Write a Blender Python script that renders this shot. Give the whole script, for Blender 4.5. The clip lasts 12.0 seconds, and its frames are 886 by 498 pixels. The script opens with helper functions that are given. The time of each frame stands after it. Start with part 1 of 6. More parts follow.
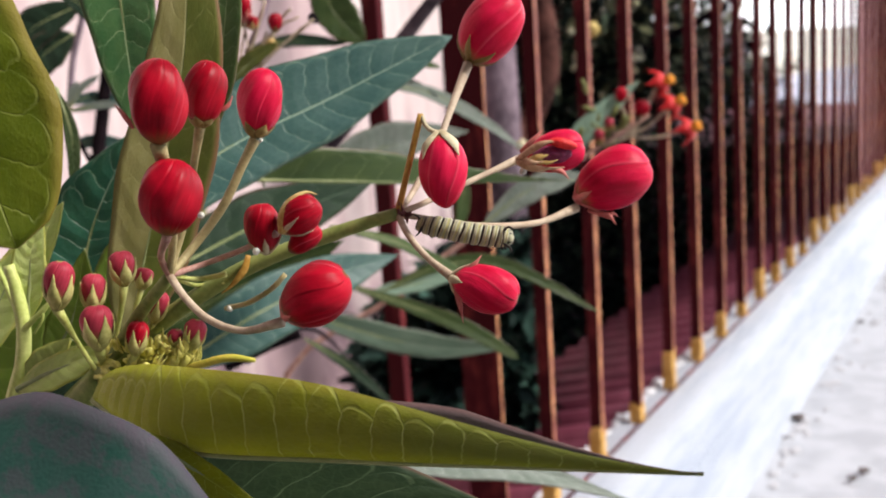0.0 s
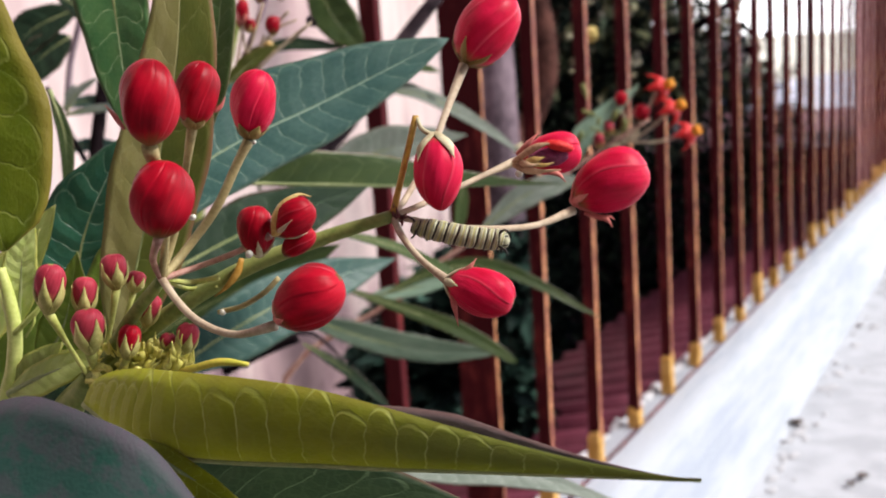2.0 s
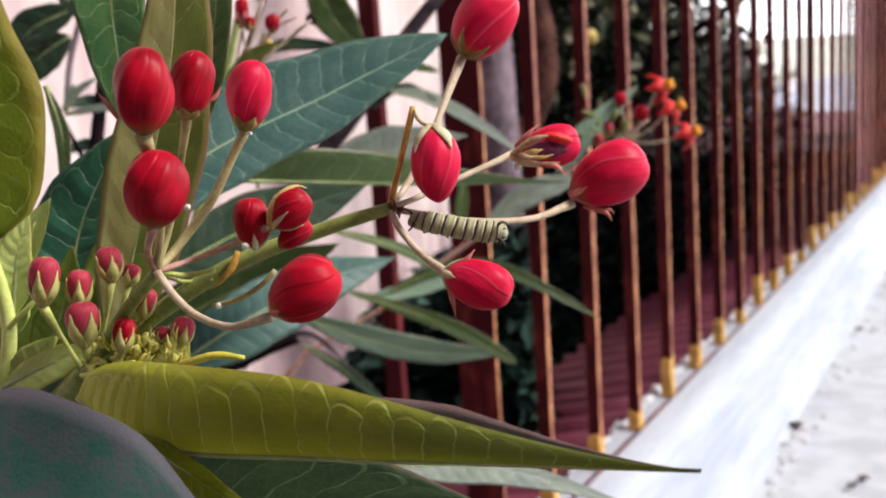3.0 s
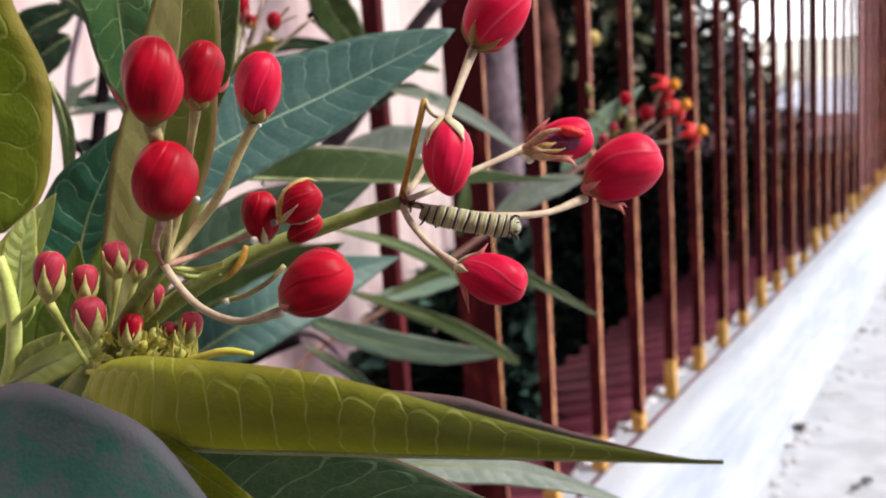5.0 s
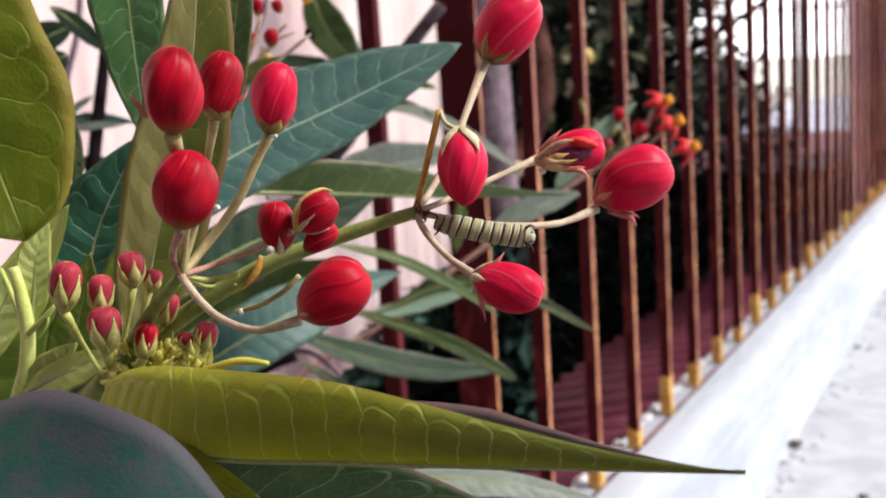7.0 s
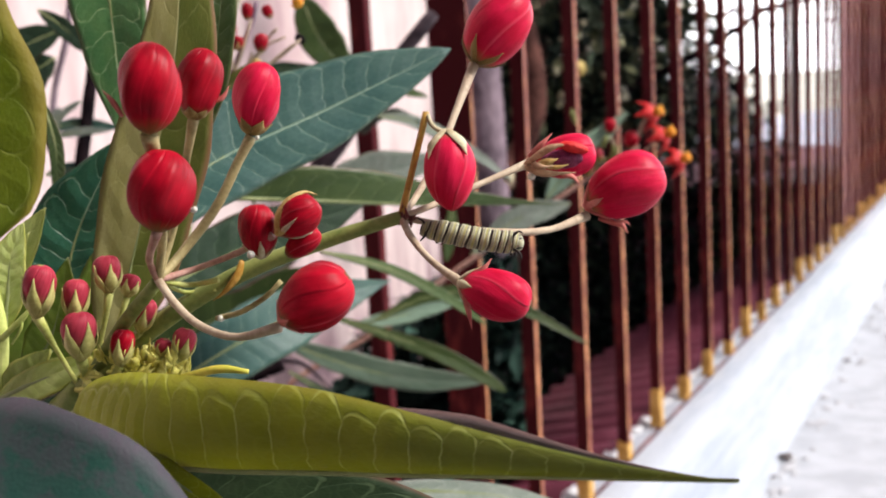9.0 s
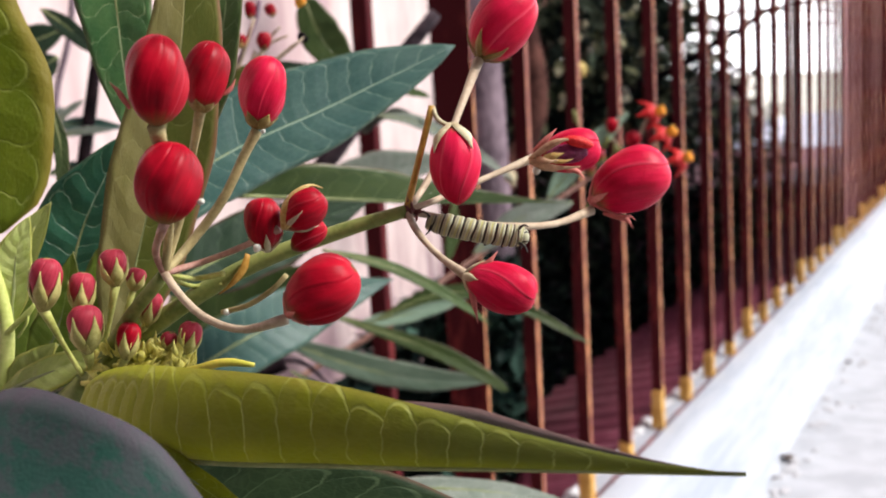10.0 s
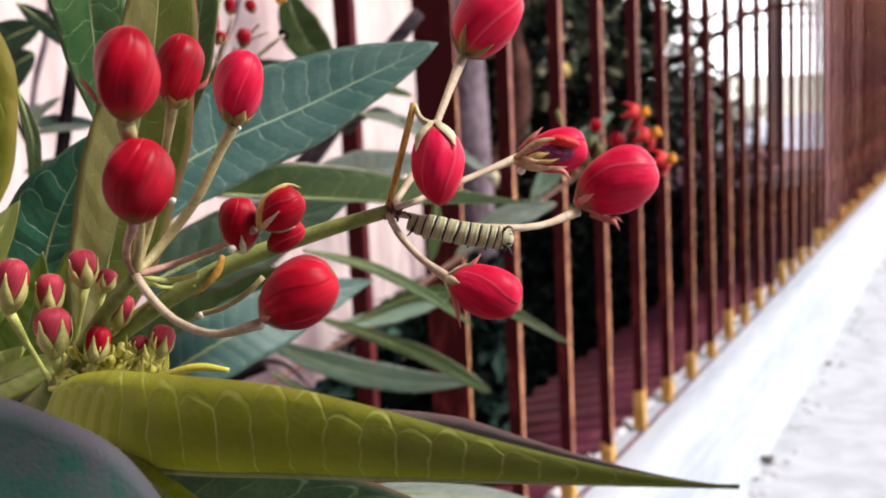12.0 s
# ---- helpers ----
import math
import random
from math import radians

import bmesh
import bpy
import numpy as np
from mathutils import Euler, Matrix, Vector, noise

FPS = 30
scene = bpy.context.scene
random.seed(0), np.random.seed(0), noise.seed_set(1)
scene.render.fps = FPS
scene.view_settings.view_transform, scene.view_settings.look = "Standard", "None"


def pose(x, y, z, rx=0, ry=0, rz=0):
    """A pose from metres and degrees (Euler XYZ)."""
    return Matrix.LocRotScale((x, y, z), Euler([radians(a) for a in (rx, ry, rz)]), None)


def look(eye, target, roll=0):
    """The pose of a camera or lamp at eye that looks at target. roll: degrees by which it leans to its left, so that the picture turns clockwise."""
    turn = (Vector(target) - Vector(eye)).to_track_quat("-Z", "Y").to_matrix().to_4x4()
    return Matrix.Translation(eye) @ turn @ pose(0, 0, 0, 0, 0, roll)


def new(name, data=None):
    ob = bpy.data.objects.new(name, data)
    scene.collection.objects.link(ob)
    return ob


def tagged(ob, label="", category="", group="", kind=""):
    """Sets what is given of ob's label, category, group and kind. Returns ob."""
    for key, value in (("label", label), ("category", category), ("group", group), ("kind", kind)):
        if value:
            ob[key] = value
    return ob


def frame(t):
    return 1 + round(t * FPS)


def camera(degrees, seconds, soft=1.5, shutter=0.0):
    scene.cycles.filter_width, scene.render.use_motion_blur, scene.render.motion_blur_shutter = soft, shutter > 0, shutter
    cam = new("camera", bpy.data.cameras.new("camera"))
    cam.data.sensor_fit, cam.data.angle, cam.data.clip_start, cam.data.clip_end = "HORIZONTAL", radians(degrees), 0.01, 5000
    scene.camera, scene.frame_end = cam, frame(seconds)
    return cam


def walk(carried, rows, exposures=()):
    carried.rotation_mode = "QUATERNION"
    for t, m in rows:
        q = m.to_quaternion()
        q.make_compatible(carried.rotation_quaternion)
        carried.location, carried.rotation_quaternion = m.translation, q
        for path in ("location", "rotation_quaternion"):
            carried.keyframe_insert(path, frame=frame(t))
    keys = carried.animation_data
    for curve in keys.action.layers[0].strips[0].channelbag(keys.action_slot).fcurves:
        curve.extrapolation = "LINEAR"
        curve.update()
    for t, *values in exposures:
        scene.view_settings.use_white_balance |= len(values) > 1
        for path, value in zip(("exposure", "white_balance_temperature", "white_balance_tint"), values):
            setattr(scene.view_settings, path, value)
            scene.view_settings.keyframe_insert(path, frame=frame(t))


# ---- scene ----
cam = camera(45.0, 12.0, soft=1.9)
PATH = [
    (0, (0.00000, 0.00000, 0.50000), (0.0002, 1.9682, 0.1448), -3.74),
    (0.5, (-0.00025, -0.00099, 0.50085), (0.0046, 1.9680, 0.1500), -3.58),
    (1, (0.00008, 0.00117, 0.50040), (0.0018, 1.9696, 0.1467), -3.67),
    (1.5, (0.00002, 0.00176, 0.50003), (0.0032, 1.9702, 0.1462), -3.73),
    (2, (0.00037, 0.00122, 0.49956), (0.0044, 1.9709, 0.1525), -3.70),
    (2.5, (0.00018, 0.00107, 0.49864), (0.0074, 1.9708, 0.1519), -3.74),
    (3, (0.00058, 0.00214, 0.49797), (0.0048, 1.9730, 0.1577), -3.75),
    (5, (-0.00070, 0.00403, 0.49679), (0.0005, 1.9756, 0.1605), -3.75),
    (5.5, (0.00014, 0.00458, 0.49700), (0.0022, 1.9765, 0.1630), -3.83),
    (6, (-0.00091, 0.00488, 0.49644), (-0.0007, 1.9770, 0.1639), -3.78),
    (6.5, (-0.00032, 0.00444, 0.49615), (0.0081, 1.9783, 0.1742), -4.05),
    (7, (-0.00337, 0.00331, 0.49609), (0.0127, 1.9800, 0.1919), -3.74),
    (7.5, (-0.00267, 0.00421, 0.49553), (0.0130, 1.9820, 0.1988), -3.47),
    (9.5, (-0.00282, 0.00688, 0.49461), (0.0341, 1.9865, 0.2120), -3.23),
    (10, (-0.00336, 0.00638, 0.49408), (0.0288, 1.9862, 0.2122), -3.23),
    (10.5, (-0.00503, 0.00649, 0.49399), (0.0337, 1.9857, 0.2093), -2.95),
    (11, (-0.00444, 0.00685, 0.49397), (0.0457, 1.9861, 0.2109), -2.76),
    (11.5, (-0.00300, 0.00781, 0.49425), (0.0609, 1.9869, 0.2130), -2.68),
    (12, (-0.00320, 0.01030, 0.49374), (0.0616, 1.9891, 0.2103), -2.84),
]
walk(cam, [(t, look(eye, target, roll)) for t, eye, target, roll in PATH],
     exposures=[(0.0, 0.50, 6500, 11), (12.0, 0.61, 6500, 11)])
cam.data.dof.use_dof = True
cam.data.dof.focus_distance = 0.124
cam.data.dof.aperture_fstop = 50.0

# ---- light ----
world = bpy.data.worlds.new("sky")
scene.world = world
world.use_nodes = True
wn, wl = world.node_tree.nodes, world.node_tree.links
SUN_AZ, SUN_EL = 99.0, 46.0          # degrees clockwise from +y, and above the horizon
sky = wn.new("ShaderNodeTexSky")
sky.sky_type, sky.sun_disc = "NISHITA", False
sky.sun_elevation, sky.sun_rotation = radians(SUN_EL), radians(SUN_AZ)
sky.air_density, sky.dust_density, sky.ozone_density = 1.0, 1.0, 1.5
wl.new(sky.outputs[0], wn["Background"].inputs[0])
wn["Background"].inputs[1].default_value = 0.054
sun = new("sun", bpy.data.lights.new("sun", "SUN"))
sun.data.energy, sun.data.angle, sun.data.color = 4.5, radians(12), (1.0, 0.95, 0.90)
sun_way = Vector((math.sin(radians(SUN_AZ)) * math.cos(radians(SUN_EL)), math.cos(radians(SUN_AZ)) * math.cos(radians(SUN_EL)), math.sin(radians(SUN_EL))))
sun.matrix_world = look(sun_way * 20, (0, 0, 0))

# ---- frame of the terrace: a along the fence, l across it (plus: terrace side), z up ----
TURN = 29.2
ALONG = Vector((math.sin(radians(TURN)), math.cos(radians(TURN)), 0))
ACROSS = Vector((math.cos(radians(TURN)), -math.sin(radians(TURN)), 0))
FENCE_L, PITCH, BAR_A = -0.362, 0.1178, 0.932


def spot(a, l, z=0.0):
    return ALONG * a + ACROSS * l + Vector((0, 0, z))


# ---- materials ----
def material(name):
    m = bpy.data.materials.new(name)
    m.use_nodes = True
    return m, m.node_tree.nodes, m.node_tree.links, m.node_tree.nodes["Principled BSDF"]


def mixed(n, l, fac, a, b):
    """A colour mix; fac, a and b are values or sockets."""
    mx = n.new("ShaderNodeMix")
    mx.data_type = "RGBA"
    for i, v in ((0, fac), (6, a), (7, b)):
        if isinstance(v, bpy.types.NodeSocket):
            l.new(v, mx.inputs[i])
        else:
            mx.inputs[i].default_value = v if i == 0 else (*v, 1)
    return mx.outputs[2]


def calc(n, l, op, a, b=0.0, clamp=False):
    m = n.new("ShaderNodeMath")
    m.operation, m.use_clamp = op, clamp
    for i, v in enumerate((a, b)):
        if isinstance(v, bpy.types.NodeSocket):
            l.new(v, m.inputs[i])
        else:
            m.inputs[i].default_value = v
    return m.outputs[0]


def ramp(n, l, fac, lo, hi):
    r = n.new("ShaderNodeMapRange")
    r.interpolation_type = "SMOOTHSTEP"
    l.new(fac, r.inputs[0])
    r.inputs[1].default_value, r.inputs[2].default_value = lo, hi
    return r.outputs[0]


def noisy(n, l, scale, detail=4.0, coord="Object", stretch=(1, 1, 1)):
    tc = n.new("ShaderNodeTexCoord")
    mp = n.new("ShaderNodeMapping")
    mp.inputs["Scale"].default_value = stretch
    l.new(tc.outputs[coord], mp.inputs[0])
    t = n.new("ShaderNodeTexNoise")
    t.inputs["Scale"].default_value, t.inputs["Detail"].default_value = scale, detail
    l.new(mp.outputs[0], t.inputs[0])
    return t.outputs[0]


def bumped(n, l, shader, height, strength, distance):
    b = n.new("ShaderNodeBump")
    b.inputs["Strength"].default_value, b.inputs["Distance"].default_value = strength, distance
    l.new(height, b.inputs["Height"])
    l.new(b.outputs[0], shader.inputs["Normal"])


def plain(name, dark, light, scale, rough=0.6, bump=0.3, dist=0.001, coord="Object", stretch=(1, 1, 1), metal=0.0, gloss=0.25):
    """Two tones mixed by noise at two sizes, with relief."""
    m, n, l, s = material(name)
    big, small = noisy(n, l, scale, 3, coord, stretch), noisy(n, l, scale * 7, 5, coord, stretch)
    f = ramp(n, l, calc(n, l, "ADD", calc(n, l, "MULTIPLY", big, 0.65), calc(n, l, "MULTIPLY", small, 0.35)), 0.35, 0.65)
    l.new(mixed(n, l, f, dark, light), s.inputs["Base Color"])
    s.inputs["Roughness"].default_value, s.inputs["Metallic"].default_value = rough, metal
    s.inputs["Specular IOR Level"].default_value = gloss
    bumped(n, l, s, small, bump, dist)
    return m


def leaf_material(name, blade, patch, vein, back, through_light=0.3, veins=13.0, rough=0.42, vein_gain=1.0, relief=0.0004, edge=(0.16, 0.06, 0.05), edge_from=0.9, edge_gain=0.45, gloss=0.3, loop_at=0.86, dip=0.9, foot_tone=None, lean=1.1, mottle=0.0, tip_tone=None):
    """A leaf blade by its UV (u from base to tip, v across): midrib, arched side veins that join in loops near the edge, a fine net."""
    m, n, l, s = material(name)
    uv = n.new("ShaderNodeUVMap")
    sep = n.new("ShaderNodeSeparateXYZ")
    l.new(uv.outputs[0], sep.inputs[0])
    u = sep.outputs[0]
    v = calc(n, l, "ABSOLUTE", calc(n, l, "SUBTRACT", calc(n, l, "MULTIPLY", sep.outputs[1], 2.0), 1.0))
    wob = calc(n, l, "SUBTRACT", noisy(n, l, 7.0, 2, "UV", (1, 0.7, 1)), 0.5)
    jag = calc(n, l, "SUBTRACT", noisy(n, l, 26.0, 3, "UV", (1, 0.5, 1)), 0.5)
    c = calc(n, l, "SUBTRACT", calc(n, l, "MULTIPLY", u, veins), calc(n, l, "MULTIPLY", calc(n, l, "POWER", v, 1.6), lean))
    side = calc(n, l, "SIGN", calc(n, l, "SUBTRACT", sep.outputs[1], 0.5))
    c = calc(n, l, "ADD", calc(n, l, "ADD", c, calc(n, l, "ADD", calc(n, l, "MULTIPLY", wob, 0.55), calc(n, l, "MULTIPLY", jag, 0.10))), calc(n, l, "MULTIPLY", side, 0.21))
    saw = calc(n, l, "ABSOLUTE", calc(n, l, "SUBTRACT", calc(n, l, "FRACT", c), 0.5))
    cell = n.new("ShaderNodeTexWhiteNoise")
    cell.noise_dimensions = "1D"
    l.new(calc(n, l, "ADD", calc(n, l, "FLOOR", c), calc(n, l, "MULTIPLY", side, 37.3)), cell.inputs["W"])
    odd = calc(n, l, "MULTIPLY", calc(n, l, "SUBTRACT", cell.outputs["Value"], 0.5), 0.14)
    join = loop_at - 0.30 * dip
    inner = calc(n, l, "SUBTRACT", 1.0, ramp(n, l, v, join - 0.03, join + 0.05))
    ribs = calc(n, l, "MULTIPLY", ramp(n, l, saw, 0.462, 0.494), inner)
    ahead = calc(n, l, "POWER", calc(n, l, "FRACT", c), 0.62)
    arch = calc(n, l, "POWER", calc(n, l, "MULTIPLY", calc(n, l, "MULTIPLY", ahead, calc(n, l, "SUBTRACT", 1.0, ahead)), 4.0, True), 0.75)
    loop_line = calc(n, l, "ADD", calc(n, l, "ADD", calc(n, l, "MULTIPLY", arch, 0.30 * dip), join), calc(n, l, "MULTIPLY", odd, arch))
    loop = calc(n, l, "ABSOLUTE", calc(n, l, "SUBTRACT", calc(n, l, "ADD", v, calc(n, l, "MULTIPLY", jag, 0.11)), loop_line))
    loops = calc(n, l, "SUBTRACT", 1.0, ramp(n, l, loop, 0.006, 0.030))
    mid = calc(n, l, "SUBTRACT", 1.0, ramp(n, l, v, 0.010, 0.030))
    vor = n.new("ShaderNodeTexVoronoi")
    vor.feature = "DISTANCE_TO_EDGE"
    mp = n.new("ShaderNodeMapping")
    mp.inputs["Scale"].default_value = (40, 13, 1)
    l.new(uv.outputs[0], mp.inputs[0])
    l.new(mp.outputs[0], vor.inputs[0])
    vor.inputs["Scale"].default_value = 1.0
    net = calc(n, l, "MULTIPLY", calc(n, l, "SUBTRACT", 1.0, ramp(n, l, vor.outputs[0], 0.02, 0.12)), 0.045)
    lines = calc(n, l, "MAXIMUM", calc(n, l, "MULTIPLY", calc(n, l, "MAXIMUM", ribs, calc(n, l, "MULTIPLY", loops, 0.7)), calc(n, l, "MULTIPLY", calc(n, l, "ADD", ramp(n, l, noisy(n, l, 9.0, 2, "UV"), 0.3, 0.7), 0.35), 0.50 * vein_gain)), mid)
    lines = calc(n, l, "MAXIMUM", lines, net, True)
    base = mixed(n, l, ramp(n, l, noisy(n, l, 3.0, 4, "UV", (2, 1, 1)), 0.35, 0.7), blade, patch)
    fine = noisy(n, l, 60.0, 4, "UV", (2, 1, 1))
    base = mixed(n, l, calc(n, l, "MULTIPLY", ramp(n, l, fine, 0.45, 0.7), 0.35), base, tuple(0.6 * x for x in blade))
    base = mixed(n, l, calc(n, l, "MULTIPLY", ramp(n, l, calc(n, l, "ADD", v, calc(n, l, "MULTIPLY", wob, 0.5 * (1 - edge_from))), edge_from, 1.0), edge_gain), base, edge)
    if mottle:
        spots = ramp(n, l, calc(n, l, "ADD", calc(n, l, "MULTIPLY", noisy(n, l, 9.0, 5, "UV", (2, 1, 1)), 0.7), calc(n, l, "MULTIPLY", noisy(n, l, 34.0, 4, "UV", (2, 1, 1)), 0.3)), 0.44, 0.60)
        base = mixed(n, l, calc(n, l, "MULTIPLY", spots, mottle), base, edge)
    if tip_tone:
        base = mixed(n, l, calc(n, l, "MULTIPLY", ramp(n, l, u, 0.38, 0.85), 0.85), base, tip_tone)
    if foot_tone:
        base = mixed(n, l, calc(n, l, "MULTIPLY", calc(n, l, "SUBTRACT", 1.0, ramp(n, l, u, 0.05, 0.5)), 0.7), base, foot_tone)
    colour = mixed(n, l, lines, base, vein)
    l.new(colour, s.inputs["Base Color"])
    s.inputs["Roughness"].default_value = rough
    s.inputs["Specular IOR Level"].default_value = gloss
    h = calc(n, l, "ADD", calc(n, l, "MULTIPLY", lines, -0.6), calc(n, l, "MULTIPLY", saw, -0.8))
    h = calc(n, l, "ADD", h, calc(n, l, "MULTIPLY", fine, 0.25))
    bumped(n, l, s, h, 0.6, relief)
    tr = n.new("ShaderNodeBsdfTranslucent")
    l.new(mixed(n, l, lines, back, tuple(min(1, 1.3 * x) for x in back)), tr.inputs[0])
    mx = n.new("ShaderNodeMixShader")
    mx.inputs[0].default_value = through_light
    l.new(s.outputs[0], mx.inputs[1])
    l.new(tr.outputs[0], mx.inputs[2])
    l.new(mx.outputs[0], n["Material Output"].inputs[0])
    return m


def bud_material(name, deep, bright, base_tone, foot_from=0.05, foot_to=0.17, rim=0.26):
    """Waxy petals by UV (u round, v from base to tip): darker seams, streaks along the petal, a greenish base."""
    m, n, l, s = material(name)
    uv = n.new("ShaderNodeUVMap")
    sep = n.new("ShaderNodeSeparateXYZ")
    l.new(uv.outputs[0], sep.inputs[0])
    streak = noisy(n, l, 5.0, 4, "UV", (6, 0.6, 1))
    cloud, fine = noisy(n, l, 180.0, 3), noisy(n, l, 1400.0, 4)
    f = ramp(n, l, calc(n, l, "ADD", calc(n, l, "MULTIPLY", streak, 0.35), calc(n, l, "MULTIPLY", cloud, 0.65)), 0.30, 0.70)
    col = mixed(n, l, f, deep, bright)
    col = mixed(n, l, calc(n, l, "MULTIPLY", ramp(n, l, fine, 0.55, 0.75), 0.22), col, tuple(0.55 * x for x in deep))
    five = calc(n, l, "MULTIPLY", sep.outputs[0], 5.0)
    lap = calc(n, l, "FRACT", five)
    inf, pick = n.new("ShaderNodeObjectInfo"), n.new("ShaderNodeTexWhiteNoise")
    pick.noise_dimensions = "1D"
    l.new(calc(n, l, "ADD", calc(n, l, "FLOOR", five), calc(n, l, "MULTIPLY", inf.outputs["Random"], 90.0)), pick.inputs["W"])
    shown = ramp(n, l, pick.outputs["Value"], 0.35, 0.9)
    col = mixed(n, l, calc(n, l, "MULTIPLY", calc(n, l, "SUBTRACT", 1.0, ramp(n, l, lap, 0.0, 0.07)), calc(n, l, "MULTIPLY", shown, 0.15)), col, tuple(0.55 * x for x in deep))
    col = mixed(n, l, calc(n, l, "MULTIPLY", ramp(n, l, lap, 0.86, 0.98), calc(n, l, "MULTIPLY", shown, rim)), col, (0.74, 0.13, 0.18))
    foot = calc(n, l, "SUBTRACT", 1.0, ramp(n, l, calc(n, l, "ADD", sep.outputs[1], calc(n, l, "MULTIPLY", streak, 0.12)), foot_from, foot_to))
    col = mixed(n, l, foot, col, base_tone)
    l.new(col, s.inputs["Base Color"])
    l.new(calc(n, l, "ADD", calc(n, l, "MULTIPLY", cloud, 0.25), 0.30), s.inputs["Roughness"])
    s.inputs["Subsurface Weight"].default_value = 0.05
    s.inputs["Subsurface Radius"].default_value = (0.0016, 0.0004, 0.0003)
    s.inputs["Subsurface Scale"].default_value = 1.0
    s.inputs["Specular IOR Level"].default_value = 0.10
    bumped(n, l, s, calc(n, l, "ADD", streak, calc(n, l, "MULTIPLY", fine, 0.35)), 0.3, 0.0003)
    return m


M_BUD = bud_material("bud_red", (0.16, 0.001, 0.006), (0.40, 0.003, 0.017), (0.13, 0.065, 0.022), 0.06, 0.24)
M_BUD_PINK = bud_material("bud_crimson", (0.38, 0.003, 0.022), (0.60, 0.011, 0.058), (0.20, 0.12, 0.04), 0.05, 0.20, 0.28)
M_BUD_YOUNG = bud_material("bud_young", (0.24, 0.015, 0.032), (0.42, 0.045, 0.070), (0.24, 0.23, 0.06), 0.12, 0.58)
M_STEM = plain("stem_green", (0.13, 0.17, 0.04), (0.24, 0.27, 0.08), 250, 0.5, 0.2, 0.0003)
M_PEDICEL = plain("pedicel_pale", (0.33, 0.245, 0.165), (0.49, 0.395, 0.285), 300, 0.55, 0.2, 0.0002)
M_PEDICEL_BROWN = plain("pedicel_brown", (0.28, 0.135, 0.105), (0.43, 0.26, 0.205), 300, 0.55, 0.2, 0.0002)
M_PEDICEL_OLIVE = plain("pedicel_olive", (0.24, 0.195, 0.085), (0.40, 0.33, 0.155), 300, 0.55, 0.2, 0.0002)
M_PEDICEL_OCHRE = plain("pedicel_ochre", (0.30, 0.15, 0.02), (0.48, 0.28, 0.06), 300, 0.5, 0.2, 0.0002)
M_HUSK = plain("husk_tan", (0.34, 0.20, 0.05), (0.58, 0.44, 0.18), 400, 0.6, 0.3, 0.0003)
M_YOUNG = plain("young_green", (0.30, 0.33, 0.07), (0.52, 0.53, 0.17), 300, 0.5, 0.2, 0.0002)
M_TUFT = plain("tuft_yellow_green", (0.55, 0.52, 0.09), (0.78, 0.72, 0.24), 500, 0.5, 0.2, 0.0002)
M_WITHERED = plain("sepal_withered", (0.30, 0.16, 0.09), (0.50, 0.33, 0.20), 400, 0.6, 0.2, 0.0002)
M_SEPAL_RED = plain("sepal_red", (0.42, 0.10, 0.09), (0.60, 0.22, 0.18), 400, 0.6, 0.2, 0.0002)
M_SHOOT = plain("shoot_green", (0.36, 0.42, 0.10), (0.54, 0.58, 0.20), 250, 0.5, 0.2, 0.0002)
M_SEPAL_YOUNG = plain("sepal_young", (0.30, 0.29, 0.08), (0.50, 0.45, 0.17), 400, 0.55, 0.2, 0.0002)
M_TAN = plain("stem_tan", (0.13, 0.145, 0.035), (0.21, 0.22, 0.07), 250, 0.55, 0.2, 0.0003)
M_SEPAL = plain("sepal", (0.38, 0.31, 0.18), (0.54, 0.48, 0.32), 400, 0.6, 0.2, 0.0002)
M_HAIR = plain("node_hair", (0.10, 0.03, 0.03), (0.22, 0.08, 0.07), 500, 0.8)
M_SAP = plain("sap", (0.52, 0.50, 0.42), (0.66, 0.64, 0.56), 300, 0.2)
M_TWIG = plain("twig_dark", (0.004, 0.003, 0.004), (0.016, 0.010, 0.012), 120, 0.85, 0.4, 0.0006, gloss=0.02)
M_BRANCH = plain("branch_purple", (0.018, 0.012, 0.016), (0.06, 0.042, 0.05), 120, 0.8, 0.4, 0.0006, gloss=0.1)
M_PETIOLE = plain("petiole_dark", (0.025, 0.035, 0.025), (0.07, 0.085, 0.065), 120, 0.7, 0.3, 0.0004)
M_BRACT = plain("bract_yellow", (0.42, 0.40, 0.05), (0.62, 0.50, 0.08), 300, 0.5, 0.2, 0.0002)
M_ORANGE = plain("corona_orange", (0.75, 0.26, 0.02), (0.85, 0.42, 0.04), 300, 0.5)
M_FRUIT = plain("fruit_yellow", (0.50, 0.36, 0.10), (0.66, 0.52, 0.20), 60, 0.6)
M_PETAL = plain("petal_red", (0.46, 0.008, 0.012), (0.62, 0.024, 0.022), 300, 0.5)
LEAF_OLIVE = leaf_material("leaf_olive", (0.14, 0.16, 0.004), (0.24, 0.25, 0.006), (0.46, 0.49, 0.10), (0.50, 0.54, 0.015), 0.42, 15, 0.42, 1.4)
LEAF_DULL = leaf_material("leaf_dull_olive", (0.10, 0.125, 0.022), (0.15, 0.165, 0.034), (0.30, 0.33, 0.12), (0.24, 0.27, 0.04), 0.22, 13, 0.42, 0.6, 0.0003, (0.22, 0.07, 0.05), 0.86, 0.7)
